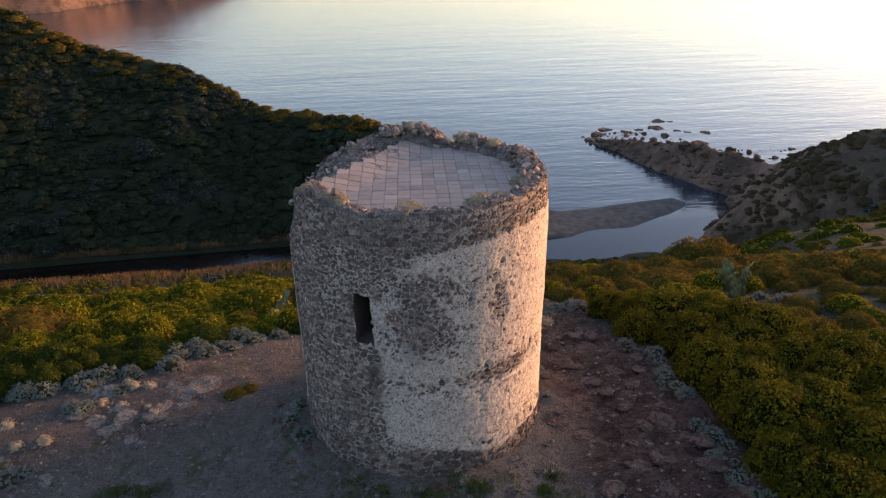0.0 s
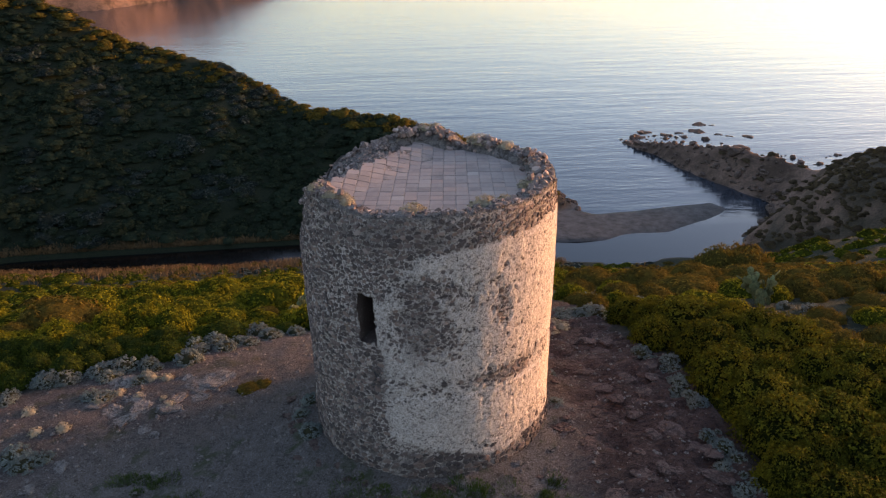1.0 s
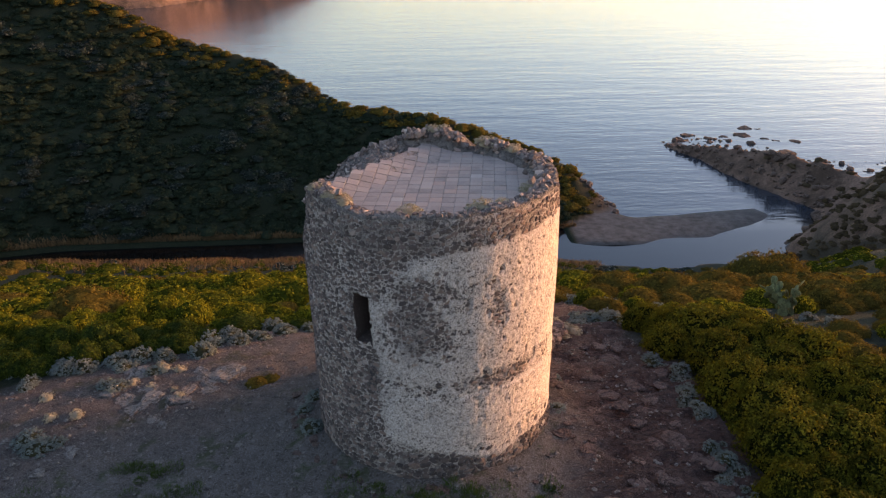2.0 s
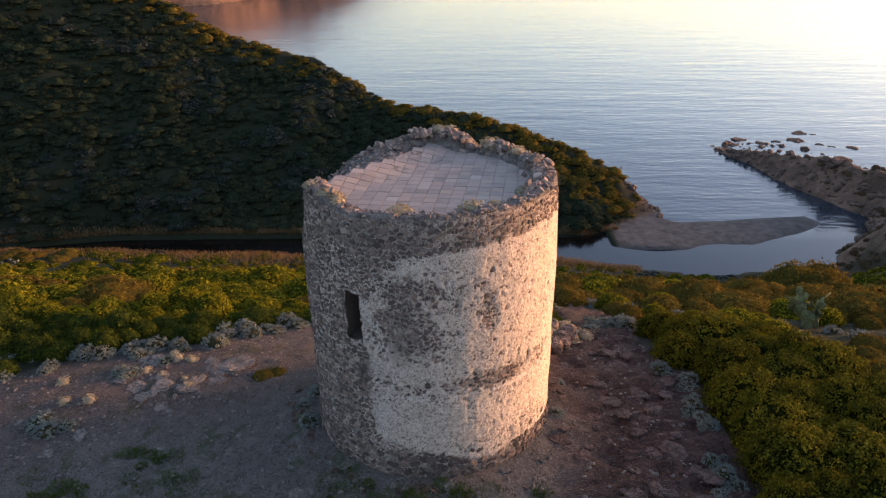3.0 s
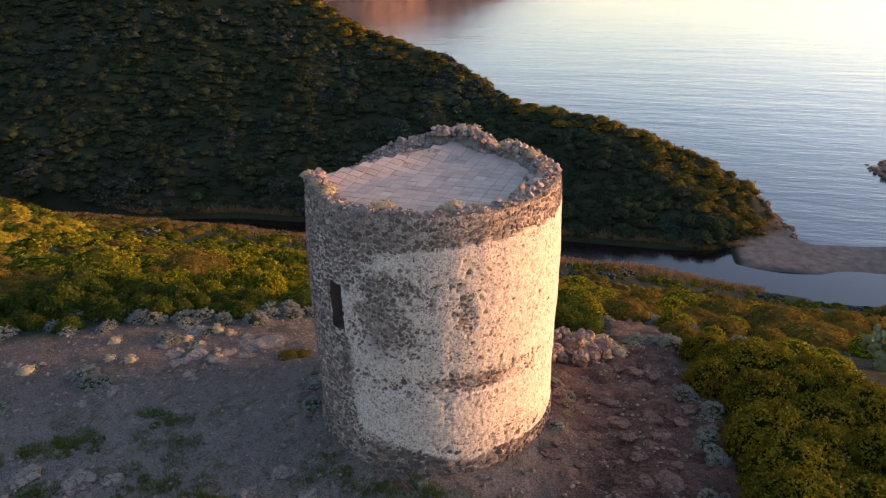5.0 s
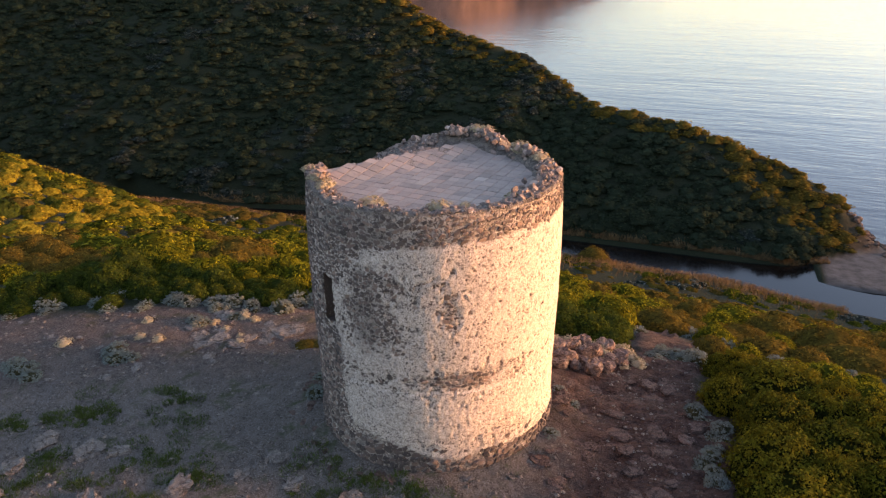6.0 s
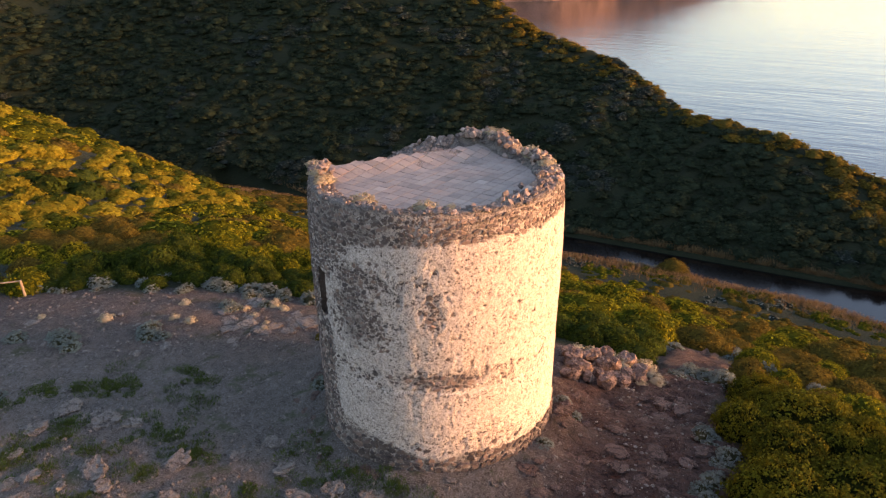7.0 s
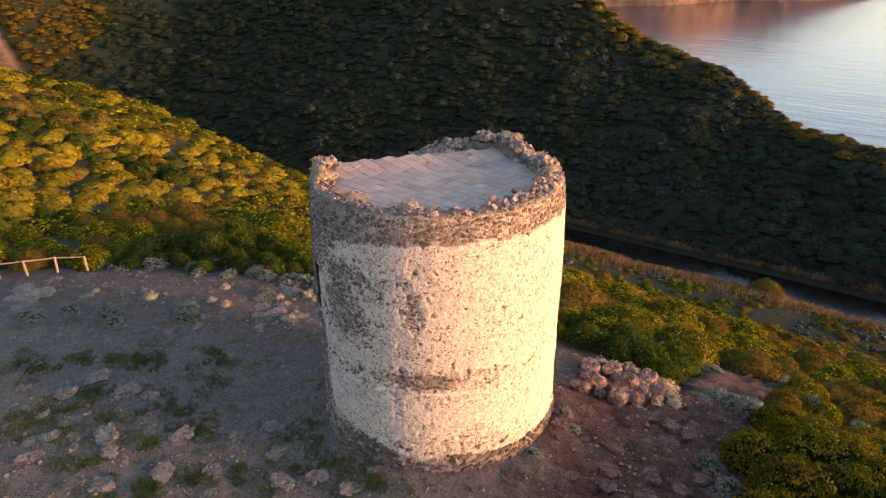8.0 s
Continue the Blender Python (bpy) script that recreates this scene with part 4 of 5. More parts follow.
def plant_near():
    """The scrub round the bare hilltop; what lies past it is returned as rows for the countless rest."""
    big = scatter(11, 23, 11, 29, 2600, (0.95, 1.9), 0.54, lambda x, y, k: clear(x, y, k) and x < 14.2 + 0.6 * (29 - y) and k < 0.7 + 0.55 * (x - 11.5))
    for x, y, k in big:
        BIG.put(r.integers(3), placed(x, y, r.uniform(0, 360), k, r.uniform(1.5, 1.9) * (0.85 if k < 1.2 else 1.0)))
    left = scatter(-21, 10, 20, 33, 2200, (0.55, 1.2), 0.68, lambda x, y, k: clear(x, y, k) and not (x > 1.5 and y < 34))
    for x, y, k in left:
        # The front rows take the darker kind, whose leaf colour holds their shade.
        (GREEN if y < 30.6 + 0.2 * x + 0.006 * x * x and x < -1 else MASTIC).put(r.integers(3), placed(x, y, r.uniform(0, 360), k, k * r.uniform(0.9, 1.35) * (1.05 + 0.8 * float(vnoise(x / 3.5, y / 3.5, 2, 77)))))
    for x, y, k in ((3.2, 31.2, 1.1), (4.8, 31.0, 1.0), (6.0, 31.6, 1.2), (7.3, 30.2, 0.9), (6.9, 32.6, 1.2), (4.4, 33.2, 1.4), (2.2, 33.4, 1.3), (6.2, 34.4, 1.3)):
        GREEN.put(r.integers(3), placed(x, y, r.uniform(0, 360), k, k * 1.15))
    for x, y, k in ((33.8, 60, 2.6), (36.8, 60.6, 2.9), (35.6, 58.4, 2.0), (-8.0, 140.6, 3.0), (-12, 141.0, 2.2)):
        HEATH.put(r.integers(3), placed(x, y, r.uniform(0, 360), k, k * 1.6 if y < 100 else k * 1.3))
    rest = scatter(-64, 40, 14, 64, 8000, lambda x, y: ((0.8, 2.3) if y > 34 else (0.6, 1.35)) if math.hypot(x, y - 20) < 34 else ((0.7, 1.4) if x > -40 else (0.6, 1.8)), 0.74,
                   lambda x, y, k: clear(x, y, k) and (y > 32 or x < -21 or (x > 12 and y > 28) or (x > 14.8 + 0.6 * (29 - y) and y > 14 and k < 1.0)) and not (x < 10 and x > -20 and y < 33))
    rest = rest[np.argsort(np.hypot(rest[:, 0] - 2, rest[:, 1] - 22))]
    far, used = [], [len(left), 0]
    for x, y, k in rest:
        brown = vnoise(x / 7, y / 7, 2, 61) + r.uniform(-0.35, 0.35) > (0.22 if x < 8 else -0.12)
        if used[int(brown)] >= (200 if brown else 230) or math.hypot(x - 2, y - 22) > 40:
            far.append((x, y, k, k * (r.uniform(0.6, 0.85) if x > -45 else r.uniform(0.6, 1.0)), brown))
            continue
        used[int(brown)] += 1
        (HEATH if brown else MASTIC).put(r.integers(3), placed(x, y, r.uniform(0, 360), k, k * (r.uniform(0.9, 1.25) if y < 34 else r.uniform(0.7, 1.1)) * (1.0 + 0.6 * float(vnoise(x / 4, y / 4, 2, 77)))))
    # silver ragwort along the edges of the scrub
    edge = []
    line = [(10.9, 24.2), (12.0, 22.8), (11.6, 20.9), (11.7, 18.8), (11.6, 17.2), (11.7, 14.0)]
    for (x0, y0), (x1, y1) in zip(line, line[1:]):
        n = int(math.hypot(x1 - x0, y1 - y0) / 0.22)
        edge += [(x0 + (x1 - x0) * (i + 0.5) / n, y0 + (y1 - y0) * (i + 0.5) / n, 0.30) for i in range(n)]
    for x, y, n in ((9.7, 30.1, 4), (10.5, 30.0, 4), (11, 37.5, 4), (10.1, 37.6, 4), (7.9, 35.3, 4), (13.3, 33.2, 3), (16, 35.4, 4), (11.6, 39.2, 4), (12.6, 35.5, 5), (9.0, 28.6, 2), (10.8, 29.4, 4), (20.6, 29.3, 3), (21.2, 28.7, 3), (14.6, 33.6, 3), (17.6, 33.0, 3),
                    (-8.7, 25.7, 4), (-14.2, 24.2, 4), (-11.4, 24.7, 4), (-10.4, 25.2, 5), (-7.5, 26.4, 5), (-7.0, 27.4, 5), (-5.6, 29.4, 4), (-4.2, 28.8, 4), (-15.5, 23.5, 4), (-20.3, 21.0, 4), (-18.2, 22.2, 5), (-15.8, 23.2, 4), (-12.9, 24.6, 5), (-13.6, 23.9, 3), (-9.3, 25.6, 3), (-6.2, 27.6, 3)):
        edge += [(x + r.normal() * 0.38, y + r.normal() * 0.32, 0.42) for _ in range(n)]
    for x, y, size in edge:
        if r.random() < 0.3:
            continue
        k = size * r.uniform(0.45, 1.4)
        SILVER.put(r.integers(3), placed(x + r.uniform(-0.4, 0.3), y + r.uniform(-0.2, 0.2), r.uniform(0, 360), k, k * r.uniform(0.8, 1.2)))
    return np.array(far), (len(big), used, len(far), len(edge))


def clump_shape(seed, n, leaf, tufts=60, tuft_size=0.22, nu=4, nv=9, fill=0.97):
    t, lobes = dome(seed, 1.0, 0.85, tufts, tuft_size)
    v, f = leaves(t, n, leaf, seed + 1, droop=0.4, slim=0.9, corners=3)
    v2, f2 = core(lobes, 1.0, 0.85, nu, nv, fill)
    v2 = v2 * (1 + 0.10 * np.random.default_rng(seed + 5).normal(size=(len(v2), 1)))
    return v, f, v2, f2


def clumps(name, spots, shapes, mat, label, skin):
    """Countless far shrubs in one mesh of foliage and one of their inner masses."""
    va, fa, vb, fb, at, bt = [], [], [], [], 0, 0
    zs = land(spots[:, 0], spots[:, 1])
    for (x, y, k, kz), z in zip(spots[:, :4], zs):
        v, f, v2, f2 = shapes[r.integers(len(shapes))]
        a = r.uniform(0, 6.28)
        c, s = math.cos(a), math.sin(a)
        m = np.array([[c * k, -s * k, 0], [s * k, c * k, 0], [0, 0, kz]])
        o = np.array([x, y, z - 0.1])
        va.append(v @ m.T + o)
        fa.append(f + at)
        at += len(v)
        vb.append(v2 @ m.T + o)
        fb.append(f2 + bt)
        bt += len(v2)
    root = tagged(new(name), label, "scrub", kind="stuff")
    tagged(part("foliage", mesh("foliage", np.concatenate(va), np.concatenate(fa), mat), root), kind="stuff")
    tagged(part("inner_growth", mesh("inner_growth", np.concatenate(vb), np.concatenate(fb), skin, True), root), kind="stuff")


def plant_far(near_rest):
    """The scrub on the slopes down to the river, on the headland, and the wooded hill across the water."""
    shapes = [clump_shape(850 + s, 260, 0.22, 170, 0.15, 6, 13) for s in range(4)]
    m = 1100
    lx, ly, lk = r.uniform(-135, -58, m), r.uniform(0, 85, m), r.uniform(0.6, 1.9, m)
    far_off = (lx < -64) | (ly < 14) | (ly > 64)
    hill = np.c_[lx, ly, lk, lk * r.uniform(0.55, 1.0, m), vnoise(lx / 7, ly / 7, 2, 61) + r.uniform(-0.3, 0.3, m) > 0.05][far_off]
    near_rest = np.r_[near_rest, hill]
    brown = near_rest[:, 4] > 0.5
    hill = near_rest[:, 0] < -36 - 0.3 * (near_rest[:, 1] - 30)
    patch = vnoise(near_rest[:, 0] / 8, near_rest[:, 1] / 8, 3, 68) + r.uniform(-0.25, 0.25, len(near_rest))
    clumps("slope_scrub", near_rest[~brown & ~hill], shapes, M_MASTIC, "golden-green scrub covering the upper slopes", S_MASTIC)
    clumps("slope_heath", near_rest[brown & ~hill], shapes, M_OLIVE, "brown heath scrub covering the upper slopes", S_OLIVE)
    clumps("broom_scrub", near_rest[hill & (patch < 0.02)], shapes, M_SUNLIT_HILL, "yellow bushes covering the sunlit hillside, lightened for the sun", S_SUNLIT_HILL)
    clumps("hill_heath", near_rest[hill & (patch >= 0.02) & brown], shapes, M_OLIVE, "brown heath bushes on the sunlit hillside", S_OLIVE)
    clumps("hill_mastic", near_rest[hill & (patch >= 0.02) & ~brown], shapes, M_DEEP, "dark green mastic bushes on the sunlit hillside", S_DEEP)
    n = 12000
    x, y = r.uniform(-150, 165, n), np.where(r.random(n) < 0.2, r.uniform(-10, 40, n), r.uniform(40, 215, n))
    z = land(x, y)
    ok = (z > SEA + 1.5) & (z < 30) & ~((x > -64) & (x < 40) & (y < 64)) & ~((x > -64) & (y < 40)) & (y < 141 + 80 * (x > 86)) & ~((x > 84) & (y > 185) & (r.random(n) < 0.5))
    k = r.uniform(0.9, 2.1, n) * np.where((x > 70) & (y > 110), 0.6, np.where((x > -60) & (x < 75), 0.6, 1.0))
    spots = np.c_[x, y, k, k * r.uniform(0.5, 0.85, n)][ok]
    land_end = (spots[:, 0] > 70) & (spots[:, 1] > 105)
    grey = ~land_end & (spots[:, 1] > 85) & (vnoise(spots[:, 0] / 9, spots[:, 1] / 9, 3, 69) > 0.3)
    half = (vnoise(spots[:, 0] / 18, spots[:, 1] / 18, 3, 63) > 0.0) & ~land_end
    shapes = [clump_shape(800 + s, 52, 0.26, 90, 0.15) for s in range(4)]
    clumps("hillside_scrub", spots[half & ~grey], shapes, M_MASTIC, "golden-green scrub covering the slope to the river", S_MASTIC)
    clumps("hillside_sage", spots[grey], shapes, M_SILVER, "grey sage bushes on the slope to the river", S_SAGE)
    m = 4200
    hx, hy, hk = r.uniform(70, 170, m), r.uniform(80, 190, m), r.uniform(0.4, 1.0, m)
    more = np.c_[hx, hy, hk, hk * r.uniform(0.3, 0.6, m)][(land(hx, hy) > SEA + 2) & (vnoise(hx / 9, hy / 9, 3, 64) > 0.05)]
    headland = np.r_[spots[land_end], more]
    headland = headland[(headland[:, 1] < 168) | (r.random(len(headland)) < 0.12)]
    clumps("headland_scrub", headland, shapes[:2], M_BROWN, "dark brown low scrub between the rocks of the headland", S_BROWN)
    clumps("hillside_heath", spots[~half & ~land_end & ~grey], shapes, M_OLIVE, "brown heath scrub covering the slope to the river", S_OLIVE)
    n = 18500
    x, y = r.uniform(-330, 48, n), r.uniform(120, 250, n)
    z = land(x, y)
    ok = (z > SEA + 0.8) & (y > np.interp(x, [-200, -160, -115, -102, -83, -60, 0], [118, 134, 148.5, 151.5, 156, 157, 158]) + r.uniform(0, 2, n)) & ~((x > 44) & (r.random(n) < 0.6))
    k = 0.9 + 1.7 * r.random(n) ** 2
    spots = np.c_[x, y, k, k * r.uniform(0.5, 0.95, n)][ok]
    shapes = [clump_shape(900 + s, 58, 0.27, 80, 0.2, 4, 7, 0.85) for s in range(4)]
    # Sunlight is put in by colour: olive tones on lit slope and crest.
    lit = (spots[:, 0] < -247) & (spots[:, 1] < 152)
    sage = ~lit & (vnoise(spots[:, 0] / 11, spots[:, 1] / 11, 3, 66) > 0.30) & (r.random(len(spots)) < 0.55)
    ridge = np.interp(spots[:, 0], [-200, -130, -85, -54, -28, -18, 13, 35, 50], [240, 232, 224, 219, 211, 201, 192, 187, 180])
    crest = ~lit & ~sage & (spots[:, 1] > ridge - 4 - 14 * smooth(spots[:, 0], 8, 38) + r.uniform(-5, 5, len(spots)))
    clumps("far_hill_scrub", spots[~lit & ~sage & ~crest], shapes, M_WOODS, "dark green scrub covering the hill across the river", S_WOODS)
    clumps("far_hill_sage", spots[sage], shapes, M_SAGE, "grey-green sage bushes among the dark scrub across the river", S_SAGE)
    clumps("ridge_heath", spots[crest], shapes, M_OLIVE, "scrub along the ridge across the river, brown for the sun on it", S_OLIVE)
    clumps("upper_hill_scrub", spots[lit], shapes, M_OLIVE, "scrub on the hill up the valley, golden-brown for the sun on it", S_OLIVE)


def plant_reeds():
    """Dry reeds along both banks of the river."""
    n = 30000
    x = r.uniform(-125, 40, n)
    near = r.random(n) < 0.55
    fy = np.interp(x, [-115, -102, -83, -60, 0, 21, 31, 40], [147, 150, 154.5, 155.5, 157, 157, 157, 160])
    y = np.where(near, near_bank(x) + 0.2 - np.abs(r.normal(size=n)) * 5.0, fy + 0.6 + np.abs(r.normal(size=n)) * 0.9)
    z = land(x, y)
    h = np.where(near, 1.05, 0.8) * r.uniform(0.5, 1.2, n)
    a = r.uniform(0, 6.28, n)
    side = np.c_[np.cos(a), np.sin(a), np.zeros(n)] * 0.045
    foot = np.c_[x, y, z - 0.1]
    tip = foot + np.c_[r.normal(size=n) * 0.2, r.normal(size=n) * 0.2, h]
    v = np.stack([foot - side, foot + side, tip + side * 0.7, tip - side * 0.7], 1).reshape(-1, 3)
    tagged(new("reeds", mesh("reeds", v, np.arange(4 * n).reshape(-1, 4), M_REED)), "dry orange-brown reeds along the river banks", "reeds", kind="stuff")


near_rest, tally = plant_near()
counts = [tally]
plant_far(near_rest)
plant_reeds()


# ---- rocks ----
def rock_mesh(name, seed, mat, flat=0.45, rough=1.0):
    """A weathered boulder about 1 m across."""
    b = bmesh.new()
    bmesh.ops.create_icosphere(b, subdivisions=3, radius=0.5)
    off = Vector((seed * 3.7, seed * 1.9, 0))
    for v in b.verts:
        d = v.co.normalized()
        k = 1 + 0.45 * noise.noise(d * 1.3 + off) + rough * (0.30 * noise.noise(d * 3.1 + off) + 0.14 * noise.noise(d * 7 + off))
        q = d * 0.5 * k
        q.z = min(q.z, 0.26 + 0.14 * noise.noise(d * 3 + off)) * flat * 2
        v.co = q
    me = bpy.data.meshes.new(name)
    b.to_mesh(me)
    b.free()
    me.materials.append(mat)
    return me


PALE = [rock_mesh("rock", s, M_ROCK) for s in range(5)]
REDS = [rock_mesh("rock", 10 + s, M_ROCK_RED, 0.45, 0.55) for s in range(5)]
BOULDERS = [rock_mesh("boulder", 30 + s, M_BOULDER_SUNLIT, 0.5, 0.22) for s in range(5)]
DARK = [rock_mesh("rock", 20 + s, M_ROCK_SEA, 0.7) for s in range(4)]


def rock(meshes, x, y, wide, high, label, group, sink=0.35, z=None, turn=None):
    ob = new("rock", meshes[r.integers(len(meshes))])
    z = height(x, y) if z is None else z
    ob.matrix_basis = Matrix.Translation((x, y, z + high * (0.25 - sink))) @ pose(0, 0, 0, r.uniform(-6, 6), r.uniform(-6, 6), r.uniform(0, 360) if turn is None else turn) @ Matrix.Diagonal((wide, wide * r.uniform(0.6, 0.95), high, 1))
    return tagged(ob, label, "rock", group)


# pale slabs in the open ground before the tower
for x, y, w in ((-9.4, 13.0, 0.85), (-9.5, 14.3, 0.95), (-7.6, 14.4, 0.95), (-6.6, 14.8, 0.7), (-5.7, 12.5, 1.15), (-3.7, 14.0, 0.95), (-1.5, 16.2, 0.8), (-7.2, 11.4, 0.6), (-6.6, 10.4, 0.9), (-6.0, 11.5, 0.55), (-4.8, 12.1, 0.7), (-7.5, 10.9, 0.7),
                (2.8, 15.6, 0.8), (-9.9, 19.1, 0.6), (-10.5, 18.1, 0.5), (-0.4, 15.4, 0.8), (0.8, 14.6, 0.9), (-1.4, 13.6, 0.8), (-2.6, 12.6, 0.9), (-0.6, 12.8, 0.7), (-3.6, 11.2, 0.8), (1.6, 15.3, 0.7), (4.2, 15.0, 0.7), (-2.2, 15.2, 0.6), (5.4, 14.6, 0.8), (-8.6, 11.8, 0.5), (-10.9, 12.2, 0.6)):
    rock(PALE, x, y, w, w * 0.36, "pale flat-topped rock sunk in the grey earth", "slabs in the open ground", sink=0.2)
# the outcrop beside the tower
for x, y, w in ((-5.8, 23.8, 1.2), (-6.5, 23.4, 0.9), (-7.1, 22.6, 0.8), (-7.2, 22.0, 0.85), (-8.6, 23.0, 0.7), (-8.2, 22.3, 0.9), (-8.6, 21.6, 0.8), (-7.7, 20.8, 0.5), (-5.3, 27.6, 1.0), (-9.5, 24.2, 1.0), (-6.2, 22.6, 0.6), (-9.3, 22.2, 0.7), (-10.0, 22.6, 0.6), (-6.9, 24.1, 0.6)):
    rock(PALE, x, y, w * 1.15, w * 0.34, "weathered pale outcrop slab beside the tower", "outcrop slabs", sink=0.28)
for x, y, w in ((-19.7, 15.8, 2.0), (-20.7, 18.1, 0.9), (-18.4, 15.6, 1.4), (-17.1, 15.7, 1.1), (-17.1, 17.9, 0.8), (-19.2, 17.0, 1.2), (-20.9, 16.6, 1.2)):
    rock(PALE, x, y, w, w * 0.2, "flat pale bedrock slab near the fence", "bedrock slabs")
# red boulders behind the tower and ribs of rock along the path
for x, y, w in ((5.9, 27.9, 0.8), (7.2, 25.4, 0.65), (7.5, 26.1, 0.75), (5.9, 24.9, 0.6), (6.0, 25.8, 0.8), (7.3, 28.3, 0.8), (8.0, 27.5, 0.65), (6.8, 27.0, 0.85), (5.4, 26.8, 0.8), (6.6, 26.2, 0.6), (8.2, 26.9, 0.55), (6.3, 28.6, 0.7), (5.0, 27.6, 0.7), (7.7, 26.7, 0.5), (6.5, 25.3, 0.5)):
    rock(BOULDERS, x, y, w * 1.2, w * 1.25, "reddish boulder heaped behind the tower", "boulders behind the tower", sink=0.05)
for x, y, w in ((10.3, 18.5, 0.9), (10.7, 17.8, 0.8), (10.7, 16.2, 0.75), (9.4, 19.6, 0.6), (8.6, 16.5, 0.85), (9.3, 16.7, 0.6), (8.6, 20.6, 0.5), (7.5, 18.6, 0.4), (8.4, 22.3, 0.8), (9.6, 24.2, 0.9), (9.9, 21.8, 0.7), (8.7, 21.2, 0.8), (9.0, 20.5, 0.6), (9.8, 20.3, 0.7), (7.4, 24.0, 0.7), (9.0, 15.2, 0.8), (7.4, 15.6, 0.8), (10.3, 14.4, 0.9), (6.6, 23.4, 0.5)):
    rock(REDS, x, y, w, w * 0.3, "low reddish rock rib in the path", "rocks in the path", sink=0.25)
for _ in range(70):
    a, d = r.uniform(0, 6.28), 4.25 + abs(r.normal()) * 0.55
    w = r.uniform(0.14, 0.42)
    rock(REDS if r.random() < 0.5 else PALE, TX + d * math.cos(a), TY + d * math.sin(a), w, w * 0.6, "small fallen stone at the foot of the tower", "fallen stones")
for _ in range(120):
    x, y, w = r.uniform(-20, 12), r.uniform(10, 28), r.uniform(0.12, 0.4)
    if inside(x, y, BARE) and math.hypot(x - TX, y - TY) > 5:
        rock(REDS if x > 5 else PALE, x, y, w, w * 0.45, "small loose stone on the bare ground", "loose stones")
for _ in range(60):
    x, y, w = r.uniform(6.5, 11.5), r.uniform(12, 27), r.uniform(0.2, 0.75)
    if inside(x, y, BARE):
        rock(REDS, x, y, w, w * 0.4, "low reddish rock rib in the path", "rocks in the path", sink=0.22)
# rocks in the sea off the headland
for x, y, w in ((98, 245, 7), (122, 253, 7), (126, 252, 4), (117, 243, 8), (123, 238, 5), (126, 236, 4), (132, 234, 6), (88, 232, 8), (93, 238, 7), (104, 240, 6), (110, 242, 5), (89, 226, 5), (86, 236, 4), (106, 192, 9)):
    rock(DARK, x, y, w * 0.7, w * 0.3, "dark wet rock in the sea off the headland", "sea rocks", z=max(SEA - 0.3, height(x, y)))
def shore_rubble():
    """The broken rock along the shore of the headland and the spur: too many to count."""
    q = np.random.default_rng(5)
    b = bmesh.new()
    bmesh.ops.create_icosphere(b, subdivisions=2, radius=0.5)
    ball = np.array([v.co[:] for v in b.verts])
    tri = np.array([[v.index for v in f.verts] for f in b.faces])
    b.free()
    vs, fs, at = [], [], 0
    for i in range(620):
        if i < 430:
            y = q.uniform(148, 236)
            x = float(np.interp(y, [137, 150, 157, 168, 176, 185, 196, 216, 224, 236], [62, 90, 97, 104, 102, 98, 94, 91, 87, 85])) + abs(q.normal()) * (9 if y > 172 else 3)
        elif i < 520:
            x, y = q.uniform(86, 150), 0
            y = float(np.interp(x, [85, 94, 113, 118, 126, 135, 152], [235, 241, 239, 228, 216, 208, 212])) - abs(q.normal()) * 4
        else:
            a = q.uniform(0, 1)
            x, y = 44 + 7 * a + q.uniform(-3, 3), 194 - 20 * a + q.uniform(-4, 4)
        w = q.uniform(0.5, 1.2) if q.random() < 0.8 else q.uniform(1.2, 2.8)
        k = 1 + 0.5 * vnoise(ball[:, 0] * 2.2 + i * 7.3, ball[:, 1] * 2.2 + ball[:, 2] * 3.1, 3, 71)
        c, d = math.cos(i * 1.7), math.sin(i * 1.7)
        v = ball * k[:, None] * np.array([w, w * 0.75, w * q.uniform(0.5, 0.9)])
        v = np.c_[v[:, 0] * c - v[:, 1] * d + x, v[:, 0] * d + v[:, 1] * c + y, v[:, 2] + max(height(x, y), SEA - 0.2) + 0.1 * w]
        vs.append(v)
        fs.append(tri + at)
        at += len(v)
    tagged(new("shore_rubble", mesh("shore_rubble", np.concatenate(vs), np.concatenate(fs), M_ROCK_SEA)), "dark broken rocks strewn along the shore of the headland", "rocks", kind="stuff")


shore_rubble()


